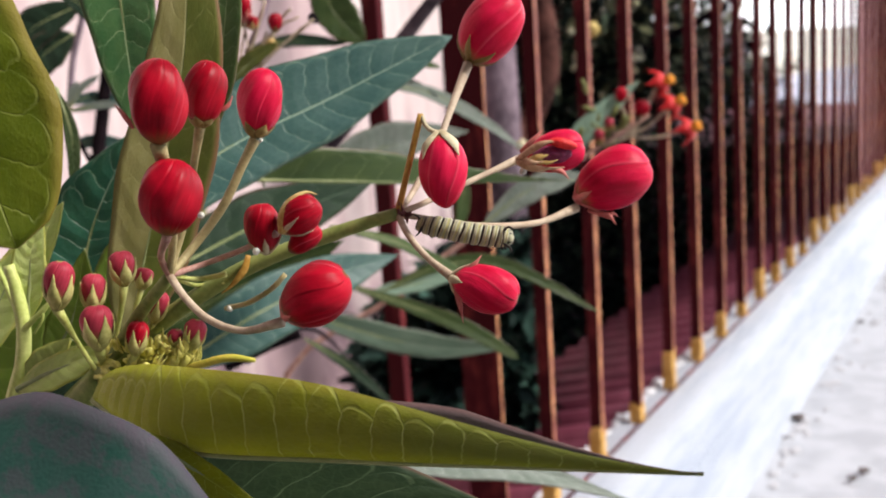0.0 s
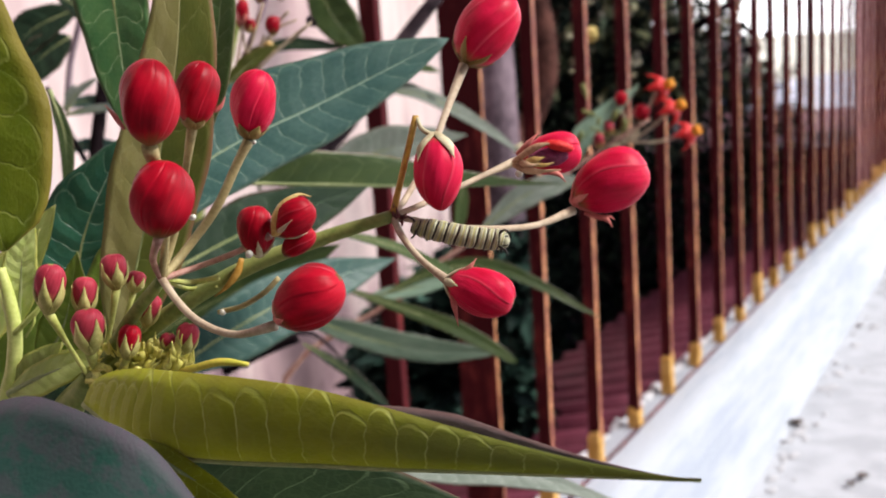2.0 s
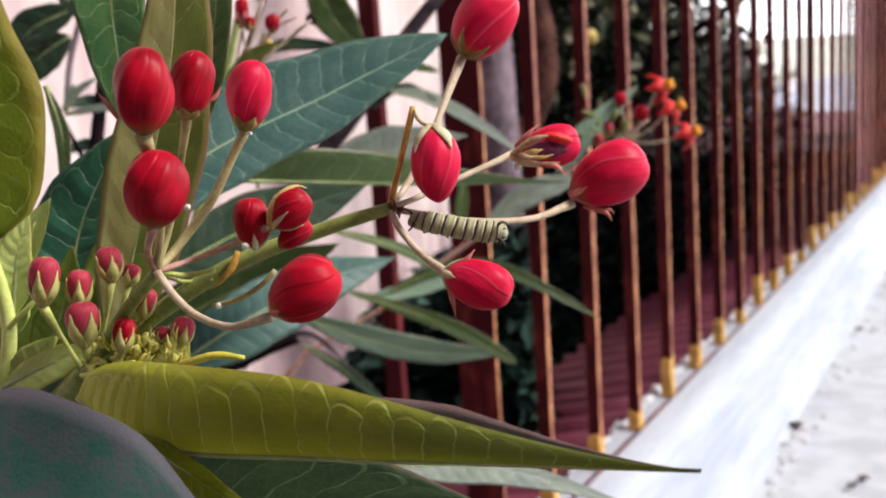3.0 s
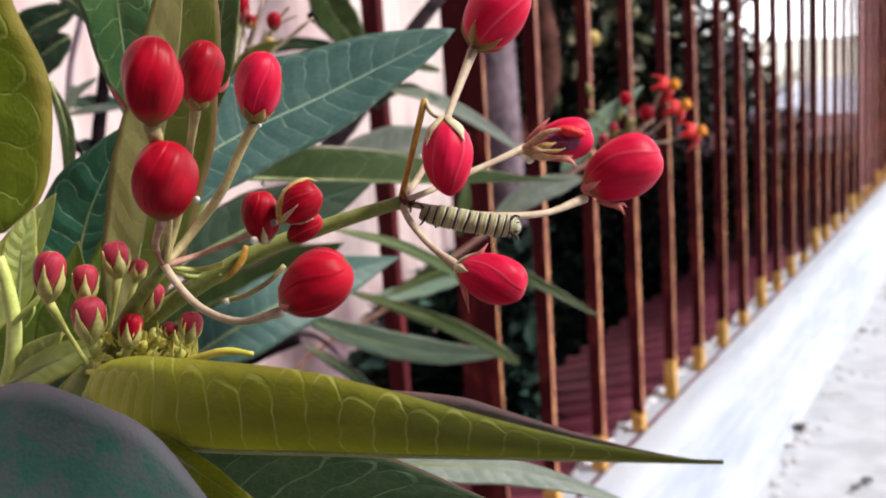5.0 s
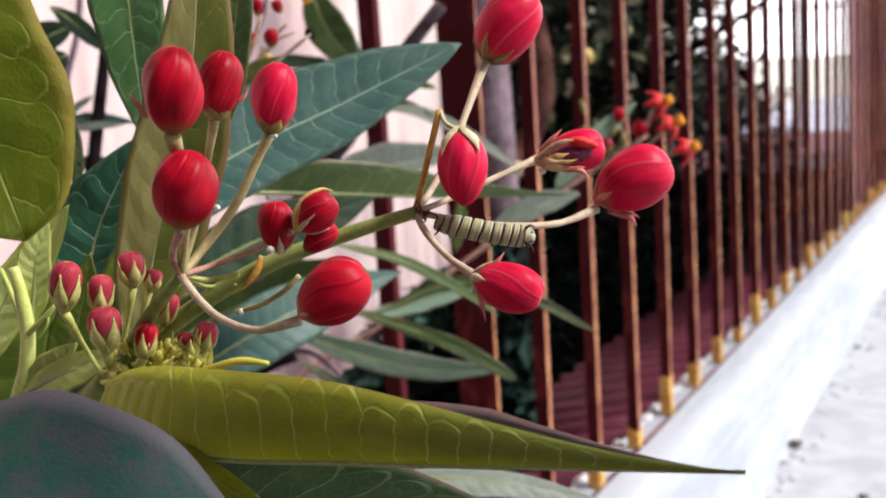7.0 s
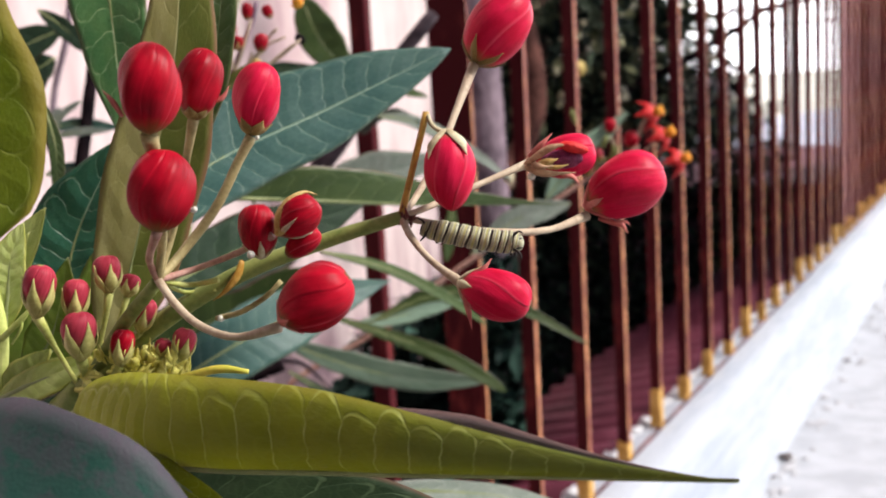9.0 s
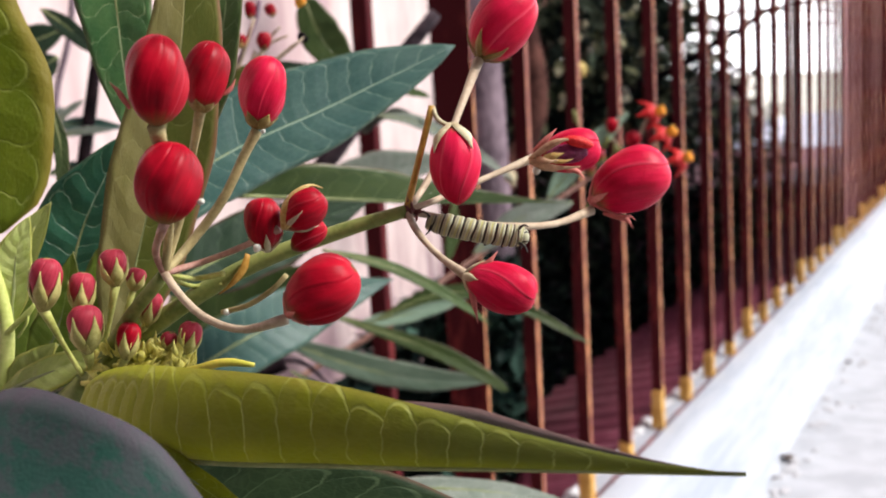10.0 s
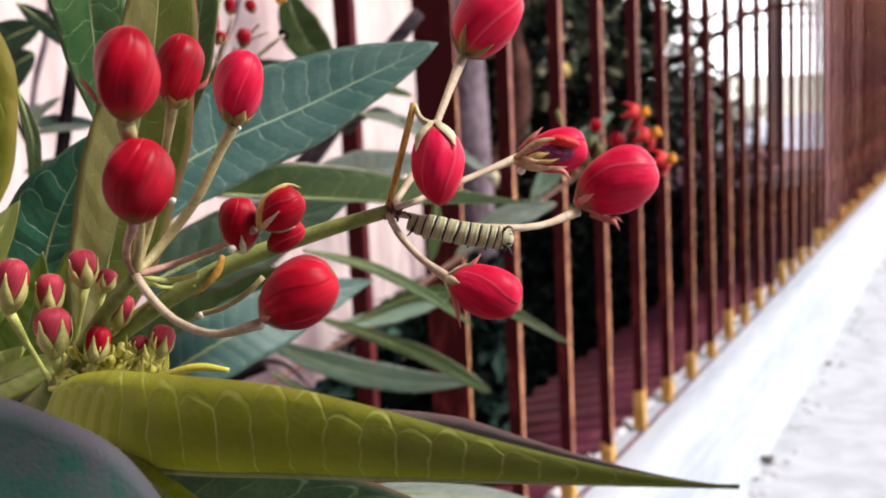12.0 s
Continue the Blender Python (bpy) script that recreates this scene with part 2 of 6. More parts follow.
LEAF_TAN = leaf_material("leaf_tan_olive", (0.26, 0.245, 0.085), (0.42, 0.38, 0.17), (0.48, 0.45, 0.22), (0.40, 0.38, 0.10), 0.32, 12, 0.45, 0.5, 0.0003, (0.16, 0.10, 0.04), 0.9, 0.5)
LEAF_FOLDED = leaf_material("leaf_folded_olive", (0.18, 0.20, 0.010), (0.30, 0.31, 0.016), (0.52, 0.55, 0.17), (0.50, 0.53, 0.03), 0.34, 23, 0.46, 1.25, 0.0006, (0.20, 0.12, 0.03), 0.9, 0.5, 0.3, 0.95, 0.55, (0.38, 0.41, 0.03), 0.35, 0.0, (0.105, 0.135, 0.030))
LEAF_LIME = leaf_material("leaf_lime", (0.080, 0.118, 0.008), (0.135, 0.170, 0.014), (0.34, 0.38, 0.10), (0.32, 0.37, 0.02), 0.42, 9, 0.5, 0.9, 0.0006, (0.30, 0.21, 0.045), 0.72, 0.7, 0.12)
LEAF_BLUE = leaf_material("leaf_blue_green", (0.026, 0.080, 0.072), (0.045, 0.106, 0.090), (0.27, 0.38, 0.27), (0.10, 0.22, 0.05), 0.18, 17, 0.46, 0.95, 0.0003, (0.10, 0.10, 0.06), 0.92, 0.4, 0.3, 0.95, 0.55, None, 1.0)
LEAF_FRESH = leaf_material("leaf_fresh", (0.050, 0.145, 0.05), (0.09, 0.19, 0.065), (0.42, 0.54, 0.26), (0.14, 0.32, 0.05), 0.26, 11, 0.42, 1.2)
LEAF_TEAL = leaf_material("leaf_teal", (0.026, 0.115, 0.072), (0.042, 0.14, 0.082), (0.30, 0.42, 0.28), (0.08, 0.26, 0.06), 0.22, 9, 0.42, 1.5, 0.0005, (0.10, 0.10, 0.06), 0.92, 0.4, 0.3, 0.92, 0.7)
LEAF_MID = leaf_material("leaf_mid_green", (0.065, 0.12, 0.038), (0.10, 0.155, 0.05), (0.30, 0.37, 0.17), (0.16, 0.26, 0.04), 0.25, 14)
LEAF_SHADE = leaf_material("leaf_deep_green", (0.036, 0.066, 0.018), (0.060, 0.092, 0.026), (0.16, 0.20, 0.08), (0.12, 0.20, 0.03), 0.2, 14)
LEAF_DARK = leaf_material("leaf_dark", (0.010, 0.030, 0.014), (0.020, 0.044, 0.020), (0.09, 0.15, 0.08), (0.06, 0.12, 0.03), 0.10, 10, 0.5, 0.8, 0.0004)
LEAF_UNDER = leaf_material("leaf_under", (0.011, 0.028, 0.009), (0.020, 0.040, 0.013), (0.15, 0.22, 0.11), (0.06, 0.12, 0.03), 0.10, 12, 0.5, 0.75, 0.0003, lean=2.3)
LEAF_GRASS = leaf_material("leaf_grass_green", (0.12, 0.19, 0.028), (0.20, 0.27, 0.045), (0.36, 0.42, 0.11), (0.36, 0.50, 0.04), 0.32, 10, 0.42, 0.9, 0.0004)
LEAF_YOUNG = leaf_material("leaf_young", (0.46, 0.55, 0.16), (0.62, 0.68, 0.27), (0.56, 0.60, 0.22), (0.50, 0.60, 0.08), 0.36, 9, 0.42, 1.0, 0.0005, (0.50, 0.44, 0.08), 0.8, 0.7)
LEAF_PURPLE = leaf_material("leaf_dull_purple", (0.014, 0.062, 0.046), (0.030, 0.064, 0.056), (0.03, 0.09, 0.06), (0.06, 0.10, 0.04), 0.05, 7, 0.6, 0.14, 0.0003, (0.075, 0.052, 0.072), 0.70, 0.7, 0.10, mottle=0.42)
LEAF_FAR_HALF = leaf_material("leaf_far_half", (0.105, 0.085, 0.085), (0.16, 0.13, 0.13), (0.17, 0.15, 0.13), (0.12, 0.10, 0.08), 0.05, 14, 0.5, 0.3, 0.0003)
LEAF_MINT = leaf_material("leaf_mint", (0.25, 0.38, 0.28), (0.33, 0.46, 0.35), (0.45, 0.54, 0.42), (0.20, 0.34, 0.14), 0.2, 14)
LEAF_DUSTY = leaf_material("leaf_dusty_green", (0.085, 0.135, 0.095), (0.13, 0.18, 0.13), (0.30, 0.35, 0.26), (0.14, 0.22, 0.07), 0.2, 14, 0.5, 0.7, 0.0003, (0.38, 0.36, 0.32), 0.9, 0.6)
LEAF_PALE = leaf_material("leaf_pale_back", (0.21, 0.26, 0.215), (0.31, 0.35, 0.305), (0.50, 0.54, 0.48), (0.20, 0.28, 0.12), 0.25, 16, 0.5, 1.6)


# ---- mesh helpers ----
def part(name, bm, mat, parent=None, label="", smooth=True):
    """Links a bmesh as one mesh object, under a thing or part."""
    me = bpy.data.meshes.new(name)
    bmesh.ops.recalc_face_normals(bm, faces=bm.faces)
    bm.to_mesh(me)
    bm.free()
    for m in mat if isinstance(mat, (list, tuple)) else [mat]:
        me.materials.append(m)
    if smooth:
        me.polygons.foreach_set("use_smooth", [True] * len(me.polygons))
    ob = new(name, me)
    if parent:
        ob.parent = parent
    if label:
        ob["label"] = label
    return ob


def thing(name, label, category, group="", kind=""):
    return tagged(new(name), label, category, group, kind)


def spline(pts, count):
    """Points on a smooth curve through pts."""
    p = [Vector(q) for q in pts]
    if len(p) == 2:
        return [p[0].lerp(p[1], i / (count - 1)) for i in range(count)]
    p = [2 * p[0] - p[1], *p, 2 * p[-1] - p[-2]]
    out = []
    for i in range(count):
        s = i / (count - 1) * (len(p) - 3)
        k = min(int(s), len(p) - 4)
        t = s - k
        a, b, c, d = p[k : k + 4]
        out.append(0.5 * (2 * b + (c - a) * t + (2 * a - 5 * b + 4 * c - d) * t * t + (3 * b - a - 3 * c + d) * t**3))
    return out


def frames_along(line, hint=None):
    """Tangent, side and normal at each point of a line, carried along without twist."""
    out, side = [], None
    for i, q in enumerate(line):
        t = (line[min(i + 1, len(line) - 1)] - line[max(i - 1, 0)]).normalized()
        if side is None:
            h = Vector(hint) if hint else (Vector((0, 0, 1)) if abs(t.z) < 0.9 else Vector((1, 0, 0)))
            side = t.cross(h)
        side = (side - t * side.dot(t)).normalized()
        out.append((t, side, side.cross(t)))
    return out


def tube(bm, pts, radii, count=14, around=8, caps=True):
    line = spline(pts, count)
    radii = list(radii) if isinstance(radii, (list, tuple)) else [radii, radii]
    rings = []
    for i, (q, (t, a, b)) in enumerate(zip(line, frames_along(line))):
        s = i / (count - 1) * (len(radii) - 1)
        k = min(int(s), len(radii) - 2)
        r = radii[k] + (radii[k + 1] - radii[k]) * (s - k)
        rings.append([bm.verts.new(q + r * (a * math.cos(w) + b * math.sin(w))) for w in (2 * math.pi * j / around for j in range(around))])
    for p, q in zip(rings, rings[1:]):
        for j in range(around):
            bm.faces.new((p[j], p[(j + 1) % around], q[(j + 1) % around], q[j]))
    if caps:
        bm.faces.new(rings[0][::-1])
        bm.faces.new(rings[-1])
    return bm


def stalk(name, pts, radii, mat, parent, label="", count=14, around=8):
    if name == "pedicel":
        if isinstance(radii, (list, tuple)) and len(radii) == len(pts):
            radii = [*radii[:-1], radii[-2], radii[-1] * 1.25]
        radii = [0.80 * r for r in (radii if isinstance(radii, (list, tuple)) else (radii, radii))]
    return part(name, tube(bmesh.new(), pts, radii, count, around), mat, parent, label)


def leaf(parent, pts, wl, wr, normal, mat, label="", peak=0.4, fold=0.25, wave=0.05, curl=0.0, rib=0.0006, seed=1, nu=34, nv=6, blunt=0.75, far=0.0, roll=0.0):
    """A blade along pts from base to tip. wl, wr: half widths to the two sides; normal: the way its face looks; fold: how far
    the halves rise from the midrib; curl: how far they bend over towards the edge; its midrib is a part of its own."""
    bm = bmesh.new()
    uvl = bm.loops.layers.uv.new("UVMap")
    line = spline(pts, nu + 1)
    fr = frames_along(line, normal)
    a = blunt
    b = a * (1 - peak) / peak
    top = peak**a * (1 - peak) ** b
    rng = random.Random(seed)
    ph = [rng.uniform(0, 6.28) for _ in range(4)]
    grid, where = [], {}
    for i, (q, (t, side, nor)) in enumerate(zip(line, fr)):
        u = i / nu
        w = (max(u, 1e-4) ** a * max(1 - u, 1e-4) ** b) / top
        row = []
        for j in range(-nv, nv + 1):
            v = j / nv
            half = (wl * (1 + far * min(1, max(0, (u - 0.46) / 0.22))) if v < 0 else wr) * w
            edge = 1 + 0.03 * math.sin(23 * u + ph[0] + (2 if v < 0 else 0)) * abs(v)
            rise = half * (fold * abs(v) - curl * v * v) + wave * half * abs(v) ** 1.5 * math.sin(9 * u + ph[1] + (1.7 if v < 0 else 0))
            rise += 0.03 * half * math.sin(26 * u - 3 * abs(v) + ph[2]) * abs(v) * (1 - abs(v)) * 3
            vert = bm.verts.new(q + side * (v * half * edge * (1 - (roll * v * v if v > 0 else 0))) + nor * rise)
            where[vert] = (u, (v + 1) / 2)
            row.append(vert)
        grid.append(row)
    for r0, r1 in zip(grid, grid[1:]):
        for j in range(2 * nv):
            f = bm.faces.new((r0[j], r0[j + 1], r1[j + 1], r1[j]))
            for lp in f.loops:
                lp[uvl].uv = where[lp.vert]
    ob = part("leaf", bm, mat, parent, label)
    sol = ob.modifiers.new("thickness", "SOLIDIFY")
    sol.thickness, sol.offset = 0.00025, 0
    if rib:
        back = [q - nor * rib * 0.35 for q, (t, side, nor) in zip(line, fr)]
        stalk("midrib", back, [rib, rib * 0.7, rib * 0.2], M_RIB, ob, "pale raised midrib", nu, 6)
    return ob


def lobed(bm, base, tip, radius, petals=5, ridge=0.095, spin=0.0, flat=0.0, peak=0.56, rings=30, around=60, nose=0.42):
    """A closed bud from base to tip: five waxy petals that meet in shallow seams; UV u round, v along."""
    uvl = bm.loops.layers.uv.verify()
    base, tip = Vector(base), Vector(tip)
    axis = tip - base
    t = axis.normalized()
    a = t.cross(Vector((0.3, -1, 0.2))).normalized()
    b = t.cross(a)
    p = peak / (1 - peak) * nose
    top = (peak ** p) * ((1 - peak) ** nose)
    seed = Vector((base.x * 700, base.z * 900, base.y * 500))
    # finer steps where one petal's edge lies over the next
    slots = (0.0, 0.03, 0.09, 0.18, 0.30, 0.42, 0.54, 0.66, 0.77, 0.86, 0.93, 0.985) if around >= 60 else [q / max(2, around // petals) for q in range(max(2, around // petals))]
    stops = [(k + q) / petals for k in range(petals) for q in slots]
    around = len(stops)
    rows = []
    for i in range(rings + 1):
        v = i / rings
        x = min(max(v, 0.004), 0.996)
        r = radius * (x**p * (1 - x) ** nose) / top
        belly = math.sin(math.pi * min(1, 0.10 + 0.86 * v)) ** 0.7
        row = []
        for turn in stops:
            k = turn * petals % 1
            own = 0.6 + 1.1 * noise.noise(seed + Vector((int(turn * petals + 1e-6) * 7.3, 0, 0)))
            w = 2 * math.pi * turn + (0.9 * v * (v - 0.25) + 0.25 * v) * (ridge > 0.08)
            facet = math.cos(math.pi / petals) / math.cos((2 * abs(k - 0.5) - 1) * math.pi / petals)
            g = 1.03 + 3.2 * ridge * (facet - 1) * belly + 0.20 * ridge * own * (k**2.2 - 0.35) * belly
            out = a * math.cos(w + spin) + b * math.sin(w + spin) * (1 - flat)
            g *= 1 + 0.045 * noise.noise(seed + out * 0.9 + Vector((0, 0, 2.2 * v)))
            dip = 0.012 * max(0, (v - 0.95) / 0.05) ** 2
            row.append(bm.verts.new(base + axis * (v - dip + 0.012 * (k - 0.5) * (v > 0.85)) + r * g * out))
        rows.append(row)
    ends = stops[1:] + [1.0]
    for i in range(rings):
        for j in range(around):
            f = bm.faces.new((rows[i][j], rows[i][(j + 1) % around], rows[i + 1][(j + 1) % around], rows[i + 1][j]))
            for lp, (u, dv) in zip(f.loops, ((stops[j], 0), (ends[j], 0), (ends[j], 1), (stops[j], 1))):
                lp[uvl].uv = (u, (i + dv) / rings)
    bm.faces.new(rows[0][::-1])
    bm.faces.new(rows[-1])
    return bm


def sliver(bm, pts, width, normal, count=8):
    """A thin pointed strip such as a sepal."""
    line = spline(pts, count)
    fr = frames_along(line, normal)
    rows = []
    for i, (q, (t, side, nor)) in enumerate(zip(line, fr)):
        u = i / (count - 1)
        w = width * (0.55 + 0.45 * math.sin(math.pi * min(u * 1.3, 1))) * (1 - u**3) + 2e-5
        rows.append([bm.verts.new(q + side * w * k + nor * (0.35 * w * (1 - abs(k)) + h)) for k, h in ((-1, 0), (0, 0), (1, 0), (1, -8e-5), (0, -8e-5), (-1, -8e-5))])
    for p, q in zip(rows, rows[1:]):
        for j in range(6):
            bm.faces.new((p[j], p[(j + 1) % 6], q[(j + 1) % 6], q[j]))
    bm.faces.new(rows[0][::-1])
    bm.faces.new(rows[-1])


def bud(parent, base, tip, radius, mat, spin=0.0, sepals=5, sepal_mat=None, label="", sepal_len=0.3, sepal_width=0.17, **kw):
    ob = part("bud", lobed(bmesh.new(), base, tip, radius, spin=spin, **kw), mat, parent, label)
    if sepals:
        bm = bmesh.new()
        base, tip = Vector(base), Vector(tip)
        axis = tip - base
        t = axis.normalized()
        a = t.cross(Vector((0.3, -1, 0.2))).normalized()
        b = t.cross(a)
        peak, nose = kw.get("peak", 0.56), kw.get("nose", 0.42)
        power = peak / (1 - peak) * nose
        girth = lambda v: radius * (v**power * (1 - v) ** nose) / (peak**power * (1 - peak) ** nose)
        for k in range(sepals):
            w = spin + 2 * math.pi * (k + 0.5) / sepals
            o = a * math.cos(w) + b * math.sin(w)
            q = [base - axis * 0.03 + o * radius * 0.12, base + axis * sepal_len * 0.45 + o * girth(sepal_len * 0.45) * 1.06, base + axis * sepal_len + o * girth(sepal_len) * (1.05 if k % 2 else 1.12)]
            sliver(bm, q, radius * sepal_width, o)
        tube(bm, [base - axis * 0.04, base + axis * 0.07], [radius * 0.16, radius * 0.3], 4, 8)
        part("calyx", bm, sepal_mat or M_SEPAL_GREEN, ob, "small green sepals at the bud's foot")
    return ob


M_RIB = plain("midrib_pale", (0.20, 0.24, 0.09), (0.30, 0.33, 0.15), 200, 0.5, 0.2, 0.0002)
M_SEPAL_GREEN = plain("sepal_green", (0.13, 0.09, 0.024), (0.25, 0.17, 0.055), 400, 0.6, 0.2, 0.0002)

# ---- setting: terrace floor, kerb, ground, walls ----
def painted_white(name, dirt, scale, white=(0.70, 0.70, 0.72), grey=(0.42, 0.40, 0.42), relief=0.35, grain=(1, 1, 1)):
    m, n, l, s = material(name)
    big, mid_n, fine = noisy(n, l, scale, 5, "Object", grain), noisy(n, l, scale * 5, 6, "Object", grain), noisy(n, l, scale * 60, 4)
    f = ramp(n, l, calc(n, l, "ADD", calc(n, l, "MULTIPLY", big, 0.5), calc(n, l, "MULTIPLY", mid_n, 0.5)), 0.44, 0.62)
    col = mixed(n, l, calc(n, l, "MULTIPLY", f, dirt), white, grey)
    spots = ramp(n, l, noisy(n, l, scale * 9, 3), 0.68, 0.74)
    col = mixed(n, l, calc(n, l, "MULTIPLY", spots, dirt), col, (0.22, 0.19, 0.19))
    l.new(col, s.inputs["Base Color"])
    s.inputs["Roughness"].default_value = 0.75
    bumped(n, l, s, calc(n, l, "ADD", mid_n, calc(n, l, "MULTIPLY", fine, 0.5)), relief, 0.004)
    return m


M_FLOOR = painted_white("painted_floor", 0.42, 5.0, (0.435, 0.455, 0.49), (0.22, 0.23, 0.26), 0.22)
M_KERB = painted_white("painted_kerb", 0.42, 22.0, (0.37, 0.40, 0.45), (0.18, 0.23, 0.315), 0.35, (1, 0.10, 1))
M_SOIL = plain("soil", (0.04, 0.035, 0.025), (0.09, 0.075, 0.05), 3, 0.9, 0.5, 0.03)


def slab(name, corners, z0, z1, mat):
    bm = bmesh.new()
    lo = [bm.verts.new((c[0], c[1], z0)) for c in corners]
    hi = [bm.verts.new((c[0], c[1], z1)) for c in corners]
    bm.faces.new(lo[::-1])
    bm.faces.new(hi)
    k = len(corners)
    for i in range(k):
        bm.faces.new((lo[i], lo[(i + 1) % k], hi[(i + 1) % k], hi[i]))
    return bm


def extruded(profile, a0, a1, steps, jitter=0.0):
    """A profile of (l, z) carried along the fence."""
    bm = bmesh.new()
    rows = []
    for i in range(steps + 1):
        a = a0 + (a1 - a0) * i / steps
        rows.append([bm.verts.new(spot(a, l + jitter * noise.noise((a * 9, l * 40, z * 40)), z + jitter * noise.noise((a * 11 + 7, l * 30, z * 30)))) for l, z in profile])
    k = len(profile)
    for p, q in zip(rows, rows[1:]):
        for j in range(k):
            bm.faces.new((p[j], p[(j + 1) % k], q[(j + 1) % k], q[j]))
    bm.faces.new(rows[0][::-1])
    bm.faces.new(rows[-1])
    return bm


floor_corners = [spot(-3, -0.37), spot(9, -0.37), spot(9, 5), spot(-3, 5)]
tagged(part("floor", slab("floor", floor_corners, -0.15, 0.0, M_FLOOR), M_FLOOR, None, "", False), "white-painted concrete terrace floor, scuffed and dirty", "floor", kind="structure")
kerb_profile = [(-0.388, -0.14), (-0.388, 0.094), (-0.380, 0.102), (-0.330, 0.101), (-0.318, 0.096), (-0.308, 0.083), (-0.299, 0.056), (-0.291, 0.028), (-0.280, 0.008), (-0.264, 0.001), (-0.264, -0.14)]
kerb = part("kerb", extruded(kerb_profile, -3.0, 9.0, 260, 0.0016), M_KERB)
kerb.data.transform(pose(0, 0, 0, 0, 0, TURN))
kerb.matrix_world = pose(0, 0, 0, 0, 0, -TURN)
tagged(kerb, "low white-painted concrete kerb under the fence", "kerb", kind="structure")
bm = bmesh.new()
ring = [bm.verts.new((1500 * math.cos(w), 1500 * math.sin(w), -3.2)) for w in (2 * math.pi * i / 48 for i in range(48))]
bm.faces.new(ring)
tagged(part("ground", bm, M_SOIL, None, "", False), "dark bare ground far below the terrace", "ground", kind="structure")
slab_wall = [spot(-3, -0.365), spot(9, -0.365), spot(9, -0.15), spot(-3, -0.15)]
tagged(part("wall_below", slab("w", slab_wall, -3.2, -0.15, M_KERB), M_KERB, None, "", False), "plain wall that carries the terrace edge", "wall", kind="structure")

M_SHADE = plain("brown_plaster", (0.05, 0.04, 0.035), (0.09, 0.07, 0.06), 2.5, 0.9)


def stained_plaster():
    """Pink limewash, streaked by rain; its lower part is tinted mauve for shade, with grimy blotches and a ragged edge.
    """
    m, n, l, s = material("pink_plaster")
    big, small = noisy(n, l, 3.0, 3, "Object", (1.6, 1.6, 0.35)), noisy(n, l, 21.0, 5, "Object", (1.6, 1.6, 0.35))
    f = ramp(n, l, calc(n, l, "ADD", calc(n, l, "MULTIPLY", big, 0.65), calc(n, l, "MULTIPLY", small, 0.35)), 0.35, 0.65)
    col = mixed(n, l, f, (0.43, 0.30, 0.31), (0.70, 0.585, 0.565))
    tc, sep = n.new("ShaderNodeTexCoord"), n.new("ShaderNodeSeparateXYZ")
    l.new(tc.outputs["Object"], sep.inputs[0])
    ragged = calc(n, l, "ADD", noisy(n, l, 9.0, 5, "Object", (1.5, 1.5, 0.25)), calc(n, l, "MULTIPLY", small, 0.5))
    edge = calc(n, l, "ADD", calc(n, l, "MULTIPLY", calc(n, l, "SUBTRACT", ragged, 0.75), 0.45), sep.outputs[2])
    # darkening towards the foot: shade painted into the plaster colour
    low_shade = calc(n, l, "SUBTRACT", 1.0, ramp(n, l, edge, 0.0, 0.20))
    blotch = ramp(n, l, noisy(n, l, 16.0, 5, "Object", (1.3, 1.3, 0.6)), 0.42, 0.66)
    low_tone = mixed(n, l, blotch, (0.36, 0.24, 0.26), (0.15, 0.09, 0.12))
    l.new(mixed(n, l, calc(n, l, "MULTIPLY", low_shade, 0.85), col, low_tone), s.inputs["Base Color"])
    s.inputs["Roughness"].default_value = 0.85
    s.inputs["Specular IOR Level"].default_value = 0.2
    bumped(n, l, s, small, 0.3, 0.004)
    return m


M_PINK = stained_plaster()
pw = [spot(-2.0, -1.10), spot(2.20, -1.10), spot(2.20, -1.35), spot(-2.0, -1.35)]
tagged(part("wall_pink", slab("w", pw, -3.2, 3.0, M_PINK), M_PINK, None, "", False), "pale pink plastered house wall behind the fence", "wall", kind="structure")

# ---- corrugated roof below the fence ----
M_ROOF = plain("roof_maroon", (0.076, 0.0125, 0.025), (0.135, 0.030, 0.050), 6, 0.5, 0.25, 0.002)
roof = thing("corrugated_roof", "maroon corrugated metal lean-to roof below the fence", "roof", kind="structure")
SLOPE = math.tan(radians(13))


def sheet(a0, a1, l0, l1, z0, lift):
    bm = bmesh.new()
    n = int((a1 - a0) / 0.0095)
    rows = []
    for l, up in ((l0, 0), (l0 + (l1 - l0) * 0.5, 0), (l1, 0)):
        z = z0 + (l - l0) * SLOPE + lift
        rows.append([(bm.verts.new(spot(a0 + (a1 - a0) * i / n, l, z + 0.017 * math.cos(2 * math.pi * (a0 + (a1 - a0) * i / n) / 0.076))),
                      bm.verts.new(spot(a0 + (a1 - a0) * i / n, l, z - 0.0012 + 0.017 * math.cos(2 * math.pi * (a0 + (a1 - a0) * i / n) / 0.076)))) for i in range(n + 1)])
    for p, q in zip(rows, rows[1:]):
        for i in range(n):
            bm.faces.new((p[i][0], p[i + 1][0], q[i + 1][0], q[i][0]))
            bm.faces.new((p[i][1], q[i][1], q[i + 1][1], p[i + 1][1]))
    for i in range(n):
        bm.faces.new((rows[-1][i][0], rows[-1][i + 1][0], rows[-1][i + 1][1], rows[-1][i][1]))
        bm.faces.new((rows[0][i][0], rows[0][i][1], rows[0][i + 1][1], rows[0][i + 1][0]))
    return bm


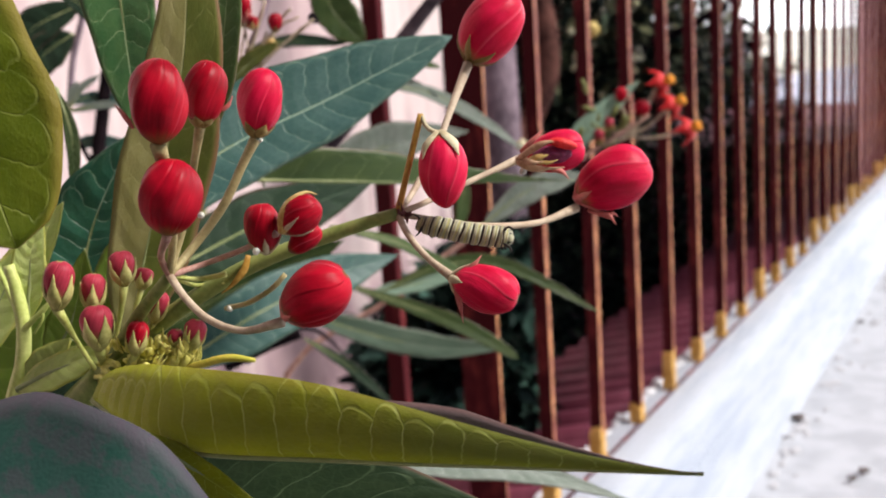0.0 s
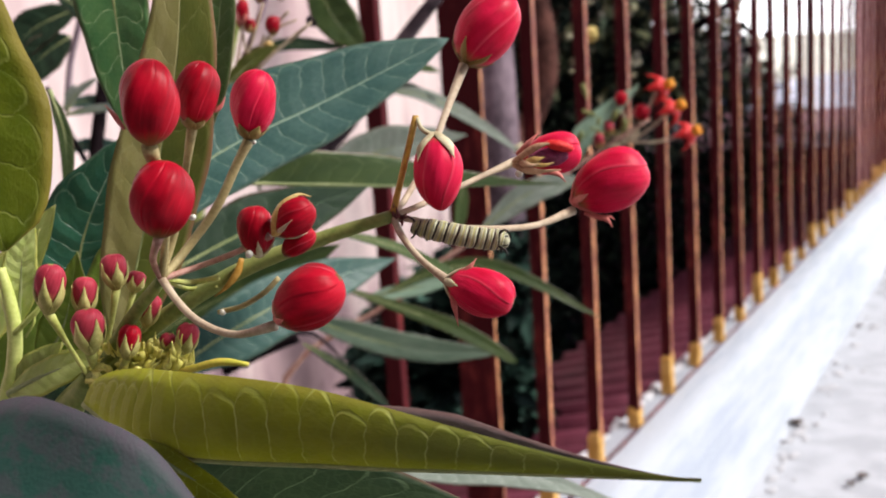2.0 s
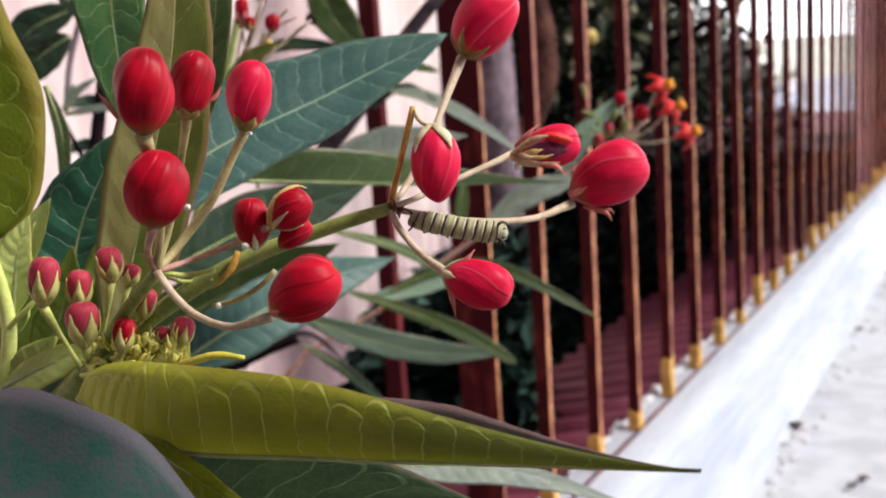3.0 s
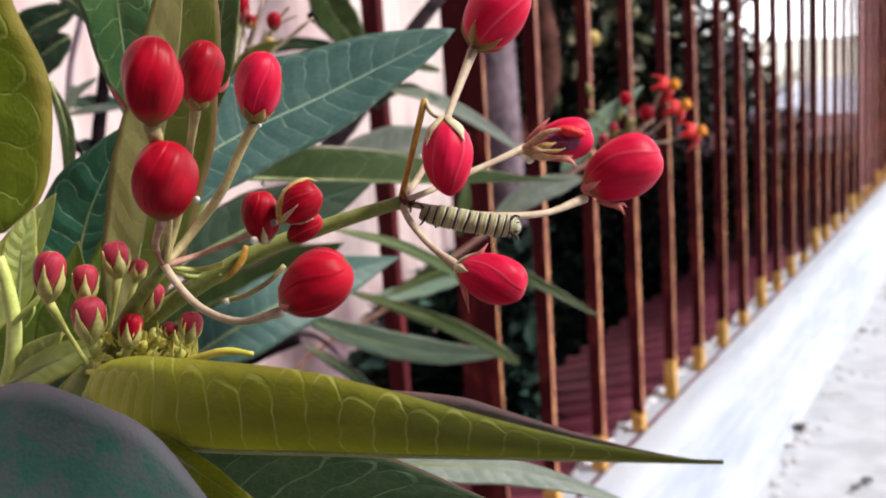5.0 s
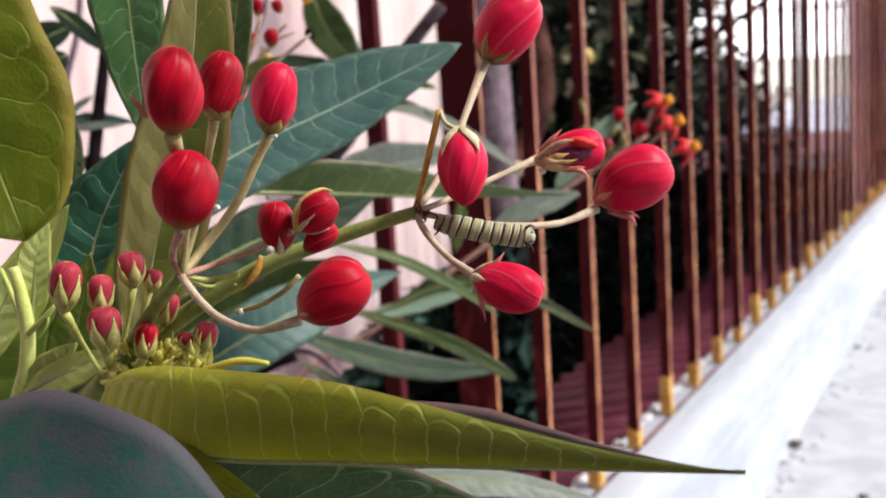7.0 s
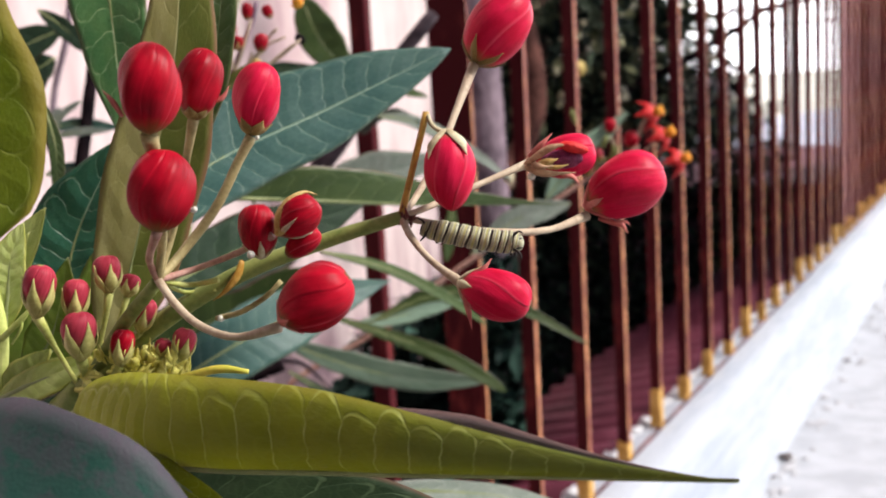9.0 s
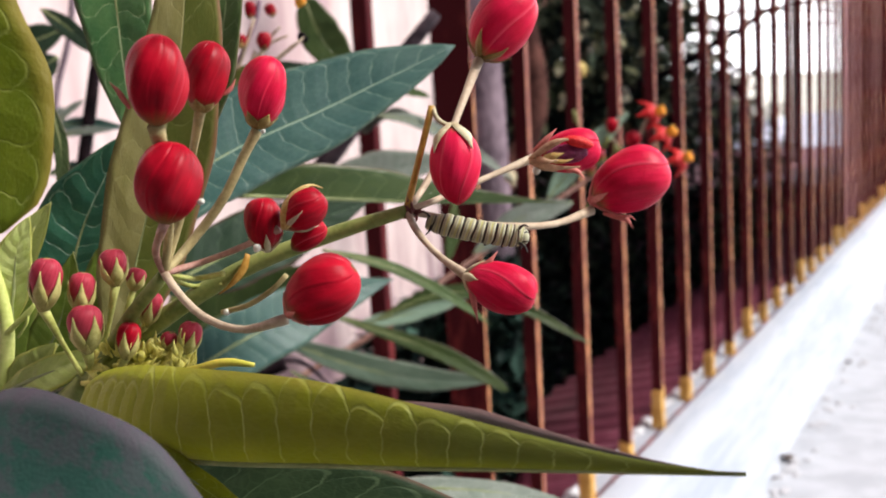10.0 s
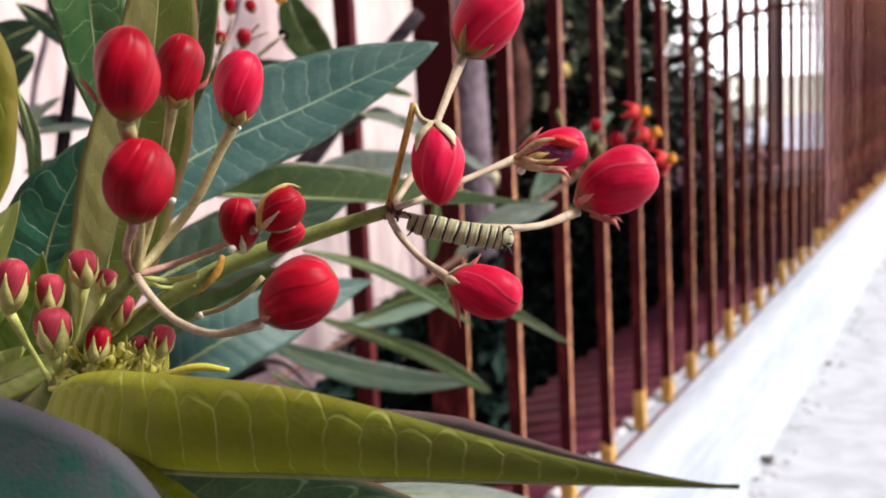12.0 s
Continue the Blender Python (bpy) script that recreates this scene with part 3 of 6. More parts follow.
for i in range(8):
    part("roof_sheet", sheet(-0.25 + 0.836 * i, -0.25 + 0.836 * i + 0.89, -0.395, -0.765, 0.008, 0.0015 * (i % 2)), M_ROOF, roof)

# ---- fence ----
def rust_paint():
    m, n, l, s = material("rusty_maroon_paint")
    a, b = noisy(n, l, 14, 4, "Object", (1, 1, 0.25)), noisy(n, l, 120, 5, "Object", (1, 1, 0.3))
    inf = n.new("ShaderNodeObjectInfo")
    f = ramp(n, l, calc(n, l, "ADD", calc(n, l, "MULTIPLY", a, 0.55), calc(n, l, "MULTIPLY", b, 0.45)), 0.47, 0.68)
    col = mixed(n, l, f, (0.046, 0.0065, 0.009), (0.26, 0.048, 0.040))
    col = mixed(n, l, calc(n, l, "MULTIPLY", inf.outputs["Random"], 0.3), col, (0.10, 0.015, 0.018))
    l.new(col, s.inputs["Base Color"])
    s.inputs["Roughness"].default_value = 0.62
    s.inputs["Specular IOR Level"].default_value = 0.04
    bumped(n, l, s, b, 0.4, 0.0015)
    return m


M_RUST = rust_paint()


def lit_side_paint():
    """Rust and orange primer tones for the terrace-side faces, with the sun on them put into the colour."""
    m, n, l, s = material("lit_side_primer")
    a, b = noisy(n, l, 18, 4, "Object", (1, 1, 0.2)), noisy(n, l, 140, 5, "Object", (1, 1, 0.4))
    f = ramp(n, l, calc(n, l, "ADD", calc(n, l, "MULTIPLY", a, 0.6), calc(n, l, "MULTIPLY", b, 0.4)), 0.42, 0.58)
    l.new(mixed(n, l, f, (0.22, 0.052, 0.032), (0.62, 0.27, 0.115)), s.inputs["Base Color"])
    s.inputs["Roughness"].default_value = 0.6
    bumped(n, l, s, b, 0.4, 0.0015)
    return m


M_LIT_SIDE = lit_side_paint()
M_FOOT = plain("ochre_primer", (0.46, 0.24, 0.05), (0.66, 0.40, 0.12), 60, 0.7, 0.4, 0.001)
M_MORTAR = painted_white("mortar", 0.5, 25.0, (0.48, 0.48, 0.50), (0.30, 0.29, 0.30))
fence = thing("fence", "rusty maroon iron bar fence with ochre-primed feet on a white kerb", "fence")
fence.matrix_world = Matrix.Translation(spot(0, FENCE_L, 0.10)) @ pose(0, 0, 0, 0, 0, -TURN)


def box(bm, x0, x1, y0, y1, z0, z1, bevel=0.0, cuts=0):
    made = bmesh.ops.create_cube(bm, size=1)["verts"]
    for v in made:
        v.co = Vector(((x0 + x1) / 2 + v.co.x * (x1 - x0), (y0 + y1) / 2 + v.co.y * (y1 - y0), (z0 + z1) / 2 + v.co.z * (z1 - z0)))
    if bevel:
        bmesh.ops.bevel(bm, geom=list({e for v in made for e in v.link_edges}), offset=bevel, segments=2, affect="EDGES", profile=0.5)
    return bm


def fence_mesh(name, half, deep, height, mat):
    bm = box(bmesh.new(), -half, half, -deep, deep, -0.03, height, deep * 0.22)
    for f in bm.faces:
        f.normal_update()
        # the terrace-side face gets the brighter orange that stands for sunlight
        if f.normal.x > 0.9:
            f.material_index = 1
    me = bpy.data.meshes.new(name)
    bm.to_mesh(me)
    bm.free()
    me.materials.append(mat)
    me.materials.append(M_LIT_SIDE)
    return me


bar_mesh, post_mesh = fence_mesh("bar", 0.0060, 0.0034, 1.05, M_RUST), fence_mesh("post", 0.0160, 0.0013, 1.10, M_RUST)
whole_mesh = fence_mesh("whole_bar", 0.0060, 0.0038, 1.05, M_RUST)
whole_mesh.materials[1] = M_RUST
foot_meshes = []
for h in (0.030, 0.046, 0.022, 0.036):
    fm = box(bmesh.new(), -0.0068, 0.0068, -0.0066, 0.0066, -0.03, h, 0.0025)
    bmesh.ops.subdivide_edges(fm, edges=[e for e in fm.edges if abs(e.verts[0].co.z - e.verts[1].co.z) > 0.01], cuts=4, use_grid_fill=True)
    for v in fm.verts:
        v.co.x += 0.0016 * noise.noise(v.co * 200 + Vector((h * 900, 0, 0)))
        v.co.y += 0.0016 * noise.noise(v.co * 200 + Vector((h * 300, 5, 0)))
        if v.co.z > 0:
            v.co.z += 0.011 * noise.noise(v.co * 220 + Vector((h * 700, 3, 0)))
    me = bpy.data.meshes.new("foot")
    fm.to_mesh(me)
    fm.free()
    me.materials.append(M_FOOT)
    foot_meshes.append(me)
rng = random.Random(4)
for k in range(-2, 52):
    is_post = k == -1
    ob = new("post" if is_post else "bar", post_mesh if is_post else whole_mesh if k < 0 else bar_mesh)
    ob.parent = fence
    ob.location = (0, BAR_A + PITCH * (k - 1), 0)
    ob.rotation_euler = (radians(rng.uniform(-0.25, 0.25)), radians(rng.uniform(-0.25, 0.25)), radians(rng.uniform(-4, 4)))
    if not is_post:
        ft = new("painted_foot", foot_meshes[(k * 7 + (k == 3)) % 4 if k != 3 else 1])
        ft.parent = ob
        ft["label"] = "ochre primer patch on the bar's foot"
for z, nm in ((0.975, "top_rail"), (0.004, "bottom_rail")):
    bm = box(bmesh.new(), -0.003 if z > 0.1 else 0.004, 0.003 if z > 0.1 else 0.007, BAR_A - 3 * PITCH - 0.12, BAR_A + 51 * PITCH, z - (0.010 if z > 0.1 else 0.005), z + (0.010 if z > 0.1 else 0.0), 0.0008)
    part(nm, bm, M_RUST, fence)
# faded sheet-metal panels behind the far stretch of bars
M_PANEL = plain("faded_plum_sheet", (0.24, 0.085, 0.098), (0.37, 0.16, 0.165), 9, 0.6, 0.3, 0.002, stretch=(1, 1, 0.2))
for i in range(8):
    bm = bmesh.new()
    a0, a1 = BAR_A + PITCH * (15.72 + 4 * i), BAR_A + PITCH * (19.72 + 4 * i) - 0.003
    edge = []
    for q in range(33):
        d = -0.012 - 0.0035 * min(1, max(0, 2.2 * abs((q / 8) % 1 - 0.5) - 0.3))
        a = a0 + (a1 - a0) * q / 32
        edge.append([bm.verts.new((d - dx, a, z)) for z in (0.012, 1.05) for dx in (0, 0.0015)])
    for p, q in zip(edge, edge[1:]):
        for m0, m1 in ((0, 2), (2, 3), (3, 1), (1, 0)):
            bm.faces.new((p[m0], q[m0], q[m1], p[m1]))
    for e in (edge[0], edge[-1]):
        bm.faces.new((e[0], e[1], e[3], e[2]))
    part("sheet_panel", bm, M_PANEL, fence, "faded plum sheet-metal panel behind the bars", False)

# ---- mortar lumps behind the bar feet ----
bm = bmesh.new()
rng = random.Random(9)
for k in range(-2, 44):
    for _ in range(6):
        a, r = BAR_A + PITCH * (k - 1) + rng.uniform(-0.055, 0.055), rng.uniform(0.003, 0.010)
        made = bmesh.ops.create_icosphere(bm, subdivisions=2, radius=1)["verts"]
        for v in made:
            c = v.co * (1 + 0.8 * noise.noise(v.co * 1.6 + Vector((a * 50, 0, 0))) + 0.3 * noise.noise(v.co * 4 + Vector((0, a * 50, 0))))
            v.co = spot(a, FENCE_L - 0.018) + ALONG * c.x * r * 1.6 + ACROSS * c.y * r * 0.8 + Vector((0, 0, 0.100 + max(c.z, -0.4) * r * 0.75))
tagged(part("mortar", bm, M_MORTAR), "lumps of white mortar along the fence foot", "mortar", kind="stuff")

# ---- dirt and pebbles on the floor ----
M_GRIT = plain("grit", (0.05, 0.04, 0.04), (0.14, 0.11, 0.10), 80, 0.9)
for (a, l, r) in ((1.385, -0.258, 0.009), (1.305, -0.260, 0.004), (1.228, -0.157, 0.007), (1.200, -0.166, 0.006), (1.90, -0.250, 0.006)):
    bm = bmesh.new()
    bmesh.ops.create_icosphere(bm, subdivisions=2, radius=1)
    for v in bm.verts:
        c = v.co * (1 + 0.5 * noise.noise(v.co * 1.9 + Vector((a * 31, l * 17, 0))))
        v.co = spot(a, l) + Vector((c.x * r, c.y * r * 0.8, 0.0035 + c.z * r * 0.35 + 0.002))
    tagged(part("dirt_crumb", bm, M_GRIT), "dark crumb of dirt on the white floor", "dirt", "dirt crumbs")

M_DUST = plain("grey_dust", (0.36, 0.36, 0.38), (0.46, 0.46, 0.48), 60, 0.95)
bm = bmesh.new()
rng = random.Random(17)
for _ in range(110):
    a, l, r = rng.uniform(0.8, 3.6), -0.258 + abs(rng.gauss(0, 0.018)), rng.uniform(0.002, 0.008)
    made = bmesh.ops.create_icosphere(bm, subdivisions=2, radius=1)["verts"]
    for v in made:
        c = v.co * (1 + 0.7 * noise.noise(v.co * 1.7 + Vector((a * 31, l * 17, 0))))
        v.co = spot(a, l) + ALONG * c.x * r * 1.8 + ACROSS * c.y * r + Vector((0, 0, 0.0004 + c.z * 0.0008))
tagged(part("dust", bm, M_DUST), "grey dust gathered along the kerb foot", "dust", kind="stuff")

# ---- tree behind the fence ----
M_BARK = plain("bark_grey", (0.06, 0.042, 0.055), (0.27, 0.20, 0.235), 14, 0.85, 0.6, 0.006, stretch=(1, 1, 0.5))
M_BOUGH = plain("bark_red", (0.016, 0.007, 0.007), (0.11, 0.048, 0.038), 14, 0.9, 0.6, 0.006, gloss=0.05)
M_BARK_BROWN = plain("bark_brown", (0.07, 0.035, 0.028), (0.17, 0.085, 0.065), 14, 0.85, 0.6, 0.006, stretch=(1, 1, 0.3))


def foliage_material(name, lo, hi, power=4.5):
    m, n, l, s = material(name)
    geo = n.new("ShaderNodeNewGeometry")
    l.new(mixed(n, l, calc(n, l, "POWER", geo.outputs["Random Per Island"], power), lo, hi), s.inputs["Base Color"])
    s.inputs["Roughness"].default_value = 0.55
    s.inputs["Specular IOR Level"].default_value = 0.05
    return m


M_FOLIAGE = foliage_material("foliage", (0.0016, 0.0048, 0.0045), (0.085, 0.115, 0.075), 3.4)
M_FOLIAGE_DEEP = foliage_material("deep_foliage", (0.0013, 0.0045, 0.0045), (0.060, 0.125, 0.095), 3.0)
# lit copy of the foliage: sun on the leaves is put into this tone
M_FOLIAGE_LIT = foliage_material("lit_foliage", (0.020, 0.028, 0.014), (0.24, 0.25, 0.14), 2.4)
M_BLOOM = foliage_material("blossom", (0.50, 0.46, 0.30), (0.74, 0.72, 0.60))


def leaf_cloud(name, mat, parent, places, size, rng, label=""):
    """Many small folded leaves at places, joined."""
    verts, faces = [], []
    for p in places:
        d = Vector((rng.gauss(0, 1), rng.gauss(0, 1), rng.gauss(-0.3, 0.8))).normalized()
        s = d.cross(Vector((rng.gauss(0, 0.5), rng.gauss(0, 0.5), 1))).normalized()
        n = s.cross(d)
        r = size * rng.uniform(0.6, 1.25)
        k = len(verts)
        verts += [p, p + d * r * 0.45 + s * r * 0.24 + n * r * 0.07, p + d * r, p + d * r * 0.45 - s * r * 0.24 + n * r * 0.07, p + d * r * 0.5]
        faces += [(k, k + 1, k + 4), (k + 1, k + 2, k + 4), (k + 4, k + 2, k + 3), (k, k + 4, k + 3)]
    me = bpy.data.meshes.new(name)
    me.from_pydata(verts, [], faces)
    me.materials.append(mat)
    ob = new(name, me)
    ob.parent = parent
    if label:
        ob["label"] = label
    return tagged(ob, kind="stuff")


tree = thing("tree", "dense dark green tree with pale blossoms behind the fence", "tree")
TRUNK = [(0.138, 1.75, -3.2), (0.113, 1.75, -0.8), (0.104, 1.74, 0.3), (0.088, 1.74, 0.9), (0.06, 1.76, 1.6)]
stalk("trunk", TRUNK, [0.06, 0.040, 0.037, 0.034, 0.02], M_BARK, tree, "mottled grey trunk", 24, 14)
stalk("limb", [(0.106, 1.75, 0.30), (0.16000, 1.85000, 0.37000), (0.19800, 1.88000, 0.45000), (0.20200, 1.90000, 0.54000), (0.18500, 1.95000, 0.70)], [0.012, 0.018, 0.022, 0.022, 0.014], M_BOUGH, tree, "reddish brown bough", 24, 12)
stalk("limb", [spot(2.6, -1.55, -3.2), spot(2.55, -1.5, -0.4), spot(2.5, -1.4, 0.45), spot(2.5, -1.4, 1.3)], [0.06, 0.04, 0.035, 0.02], M_BARK_BROWN, tree, "brown second stem", 20, 12)
stalk("limb", [spot(2.52, -1.38, 0.3), (0.64481, 2.92294, 0.51273), (0.82206, 3.02936, 0.59062), (0.90356, 3.03242, 0.63061), (0.99681, 3.03682, 0.68259), (1.19211, 3.13591, 0.71340)], [0.014, 0.012, 0.011, 0.010, 0.008, 0.004], M_TWIG, tree, "", 24, 8)
stalk("limb", [spot(2.5, -1.05, 0.5), spot(2.9, -1.2, 1.0), spot(3.1, -1.3, 1.7)], [0.025, 0.02, 0.008], M_BARK_BROWN, tree, "", 16, 8)
rng = random.Random(21)
places = []
while len(places) < 46000:
    l = -0.60 - 1.24 * rng.random() ** 1.2
    a, z = -l / rng.uniform(0.165, 0.52), rng.uniform(-1.9, 1.9)
    q = spot(a, l, z)
    lump = noise.noise(q * 2.4) + 0.6 * noise.noise(q * 6 + Vector((9, 2, 4)))
    slender = -l / a
    if slender < 0.202 + 0.040 * min(1, max(0, z - 0.30) / 0.12) + 0.03 * max(0, z - 0.5) / 0.25 + 0.03 * lump + (0.02 if rng.random() < 0.6 else -0.02) or (l > -1.4 and a < 2.22):
        continue
    if l > -1.18 + 0.62 * min(1, max(0, (z - 0.15) / 0.75)) + 0.08 * lump or lump < -0.75:
        continue
    places.append(q)
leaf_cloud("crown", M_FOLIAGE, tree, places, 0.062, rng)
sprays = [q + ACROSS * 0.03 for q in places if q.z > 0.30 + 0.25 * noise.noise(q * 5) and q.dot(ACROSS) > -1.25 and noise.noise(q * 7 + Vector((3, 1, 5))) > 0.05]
leaf_cloud("spray", M_FOLIAGE_LIT, tree, rng.sample(sprays, min(3200, len(sprays))), 0.050, rng, "olive outer leaves with sunlight painted into their colour")
bm = bmesh.new()
front = [q for q in places if q.dot(ACROSS) > -1.08 and -0.1 < q.z < 1.3]
for _ in range(400):
    q = rng.choice(front) + ACROSS * 0.04
    if rng.random() > 0.25 + 0.75 * min(1, max(0, q.z)):
        continue
    for _ in range(rng.choice((1, 1, 2, 3))):
        r = rng.uniform(0.005, 0.011)
        o = q + Vector((rng.gauss(0, 0.012), rng.gauss(0, 0.012), rng.gauss(0, 0.012)))
        for v in bmesh.ops.create_icosphere(bm, subdivisions=1, radius=r)["verts"]:
            v.co = o + v.co * rng.uniform(0.7, 1.2)
tagged(part("blossom", bm, M_BLOOM, tree, "small pale blossoms"), kind="stuff")
for nm, a, l, z in (("yellow_fruit", 2.36, -0.9, 0.60),):
    bm = bmesh.new()
    bmesh.ops.create_icosphere(bm, subdivisions=2, radius=0.017)
    for v in bm.verts:
        v.co = v.co * (1 + 0.2 * noise.noise(v.co * 90)) + Vector((0.34467, 2.29229, 0.53311))
    part(nm, bm, M_FRUIT, tree, "single pale yellow fruit")

shrub = thing("shrub", "low dark green shrub against the pink wall", "shrub")
stalk("stem", [(-0.05, 1.7, -3.2), (-0.04, 1.65, -0.3), (0.0, 1.6, 0.1)], [0.02, 0.014, 0.006], M_BARK_BROWN, shrub, "", 12, 8)
places = []
for _ in range(9000):
    q = Vector((rng.uniform(-0.125, 0.12), rng.uniform(1.40, 1.62), -0.5 + 0.75 * rng.random()))
    if q.z < 0.125 + 0.8 * (q.x + 0.10) + 0.06 * noise.noise(q * 9):
        places.append(q)
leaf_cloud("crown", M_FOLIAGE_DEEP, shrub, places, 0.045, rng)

bush = thing("shrub", "loose olive-green shrub beyond the fence, before a far building", "shrub")
stalk("stem", [spot(4.6, -0.98, -3.2), spot(4.6, -0.97, -0.8), spot(4.65, -0.95, 0.0)], [0.03, 0.02, 0.008], M_BARK_BROWN, bush, "", 12, 8)
places = []
while len(places) < 5200:
    slender, l = rng.uniform(0.172, 0.245), rng.uniform(-1.25, -0.83)
    a, z = -l / slender, rng.uniform(-1.6, 0.48)
    q = spot(a, l, z)
    lump = noise.noise(q * 3.1) + 0.6 * noise.noise(q * 8)
    if a < 5.3 and z < 0.43 - 5.0 * max(0, 0.225 - slender) + 0.09 * lump and lump > -0.35 and z < rng.uniform(-0.2, 0.5):
        places.append(q)
leaf_cloud("crown", M_FOLIAGE_LIT, bush, places, 0.055, rng)

# ---- far building across the way ----
M_CREAM = plain("cream_plaster", (0.90, 0.84, 0.72), (0.94, 0.91, 0.83), 0.8, 0.85)
M_BLUE = plain("blue_grey_paint", (0.62, 0.64, 0.80), (0.70, 0.72, 0.86), 0.8, 0.7)
house = thing("far_building", "cream plastered building with a blue-grey lower band", "building")
FACE = Vector((math.sin(radians(38)), math.cos(radians(38)), 0))
BACK = Vector((-math.cos(radians(38)), math.sin(radians(38)), 0))
CORNER = Vector((2.35, 8.0, 0))
for z0, z1, mat, off, lab in ((0.17, 0.53, M_CREAM, 0.0, "cream upper wall"), (-3.2, 0.17, M_BLUE, 0.01, "blue-grey lower band")):
    q = CORNER - BACK * off
    part("wall", slab("w", [q, q + FACE * 7, q + FACE * 7 + BACK * 0.3, q + BACK * 0.3], z0, z1, mat), mat, house, lab, False)
M_FAR_ROOF = plain("far_roof_dusty", (0.14, 0.055, 0.075), (0.21, 0.085, 0.11), 2.0, 0.7)
far_roof = thing("far_roof", "low maroon metal roof beyond the tree", "roof")
part("sheet", slab("w", [spot(5.3, -2.4), spot(8.2, -2.4), spot(8.2, -0.80), spot(5.3, -0.80)], -0.10, -0.02, M_FAR_ROOF), M_FAR_ROOF, far_roof, "", False)
part("wall", slab("w", [spot(5.4, -2.3), spot(8.1, -2.3), spot(8.1, -0.85), spot(5.4, -0.85)], -3.2, -0.10, M_FAR_ROOF), M_FAR_ROOF, far_roof, "", False)

# added wall behind the camera, out of view; keeps fill light low
tagged(part("unseen_wall", slab("w", [spot(-0.9, -0.36), spot(-0.9, 5), spot(-1.1, 5), spot(-1.1, -0.36)], 0.0, 3.0, M_SHADE), M_SHADE, None, "", False), "plain dark brown unseen wall closing the terrace, added to cut fill light", "wall", kind="structure")

# ---- utility pole and overhead cables, far off ----
M_POLE = plain("pole_concrete", (0.55, 0.48, 0.38), (0.68, 0.60, 0.48), 3, 0.9)
pole = thing("utility_pole", "tan concrete utility pole with overhead cables", "pole")
foot = Vector((2.27346, 6.44731, 0.08725))
stalk("shaft", [(foot.x, foot.y, -3.2), (foot.x, foot.y, 3.0)], [0.034, 0.022], M_POLE, pole, "", 6, 10)
for pts in ([(1.64031, 6.58271, 0.88778), (2.01824, 6.57011, 0.88623), (2.31735, 6.56065, 0.88855), (2.75263, 6.74772, 0.88282), (3.31934, 7.03281, 0.88579)], [(1.63510, 6.56927, 0.79271), (2.01359, 6.55811, 0.80135), (2.31288, 6.54913, 0.80707), (2.74918, 6.73881, 0.81982), (3.31693, 7.02661, 0.84191)], [(1.84966, 6.58414, 0.94558), (2.01954, 6.57348, 0.91000), (2.31921, 6.56546, 0.92251), (2.75531, 6.75465, 0.93182)]):
    stalk("cable", pts, 0.007, M_TWIG, pole, "thin dark cable", 14, 5)

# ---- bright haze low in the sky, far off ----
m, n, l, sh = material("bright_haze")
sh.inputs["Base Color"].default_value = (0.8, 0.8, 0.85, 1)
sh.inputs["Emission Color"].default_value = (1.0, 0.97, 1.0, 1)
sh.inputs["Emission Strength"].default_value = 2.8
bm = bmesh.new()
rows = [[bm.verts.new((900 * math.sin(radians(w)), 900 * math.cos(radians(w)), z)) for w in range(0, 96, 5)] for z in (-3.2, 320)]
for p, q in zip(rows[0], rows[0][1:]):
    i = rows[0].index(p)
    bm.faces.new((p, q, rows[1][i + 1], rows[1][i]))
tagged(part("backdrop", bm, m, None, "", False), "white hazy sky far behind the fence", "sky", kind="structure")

# ---- unseen planter below the view, added to hold the plants and block floor bounce ----
M_CLAY = plain("planter_clay", (0.16, 0.07, 0.045), (0.24, 0.11, 0.07), 12, 0.85, 0.4, 0.002)
M_BED = plain("planter_soil", (0.012, 0.009, 0.007), (0.04, 0.03, 0.022), 40, 0.95, 0.8, 0.006)
planter = thing("planter", "unseen clay planter box with dark soil beside the kerb, added to cut floor bounce", "planter")
P_A0, P_A1, P_L0, P_L1, P_H = -0.30, 0.57, -0.255, 0.075, 0.20
for a0, a1, l0, l1 in ((P_A0, P_A1, P_L0, P_L0 + 0.02), (P_A0, P_A1, P_L1 - 0.02, P_L1), (P_A0, P_A0 + 0.02, P_L0 + 0.02, P_L1 - 0.02), (P_A1 - 0.02, P_A1, P_L0 + 0.02, P_L1 - 0.02)):
    bm = slab("side", [spot(a0, l0), spot(a1, l0), spot(a1, l1), spot(a0, l1)], 0.002, P_H, M_CLAY)
    bmesh.ops.bevel(bm, geom=bm.edges[:], offset=0.003, segments=2, affect="EDGES", profile=0.5)
    part("side", bm, M_CLAY, planter)
bm = bmesh.new()
cols, lines = 60, 24
bed = [[bm.verts.new(spot(P_A0 + 0.018 + (P_A1 - P_A0 - 0.036) * i / cols, P_L0 + 0.018 + (P_L1 - P_L0 - 0.036) * j / lines, 0.165 + 0.012 * noise.noise((i * 0.31, j * 0.33, 0)) + 0.005 * noise.noise((i * 1.1, j * 1.2, 4)))) for j in range(lines + 1)] for i in range(cols + 1)]
for p, q in zip(bed, bed[1:]):
    for j in range(lines):
        bm.faces.new((p[j], p[j + 1], q[j + 1], q[j]))
part("soil", bm, M_BED, planter, "dark crumbly soil")

# ---- the milkweed before the camera ----
milkweed = thing("milkweed_plant", "milkweed with clusters of closed red buds and long green leaves", "plant")
milkweed.location = (-0.06414, 0.14980, 0.42911)
milkweed.location.z = 0.0
ROOT = milkweed.location.copy()


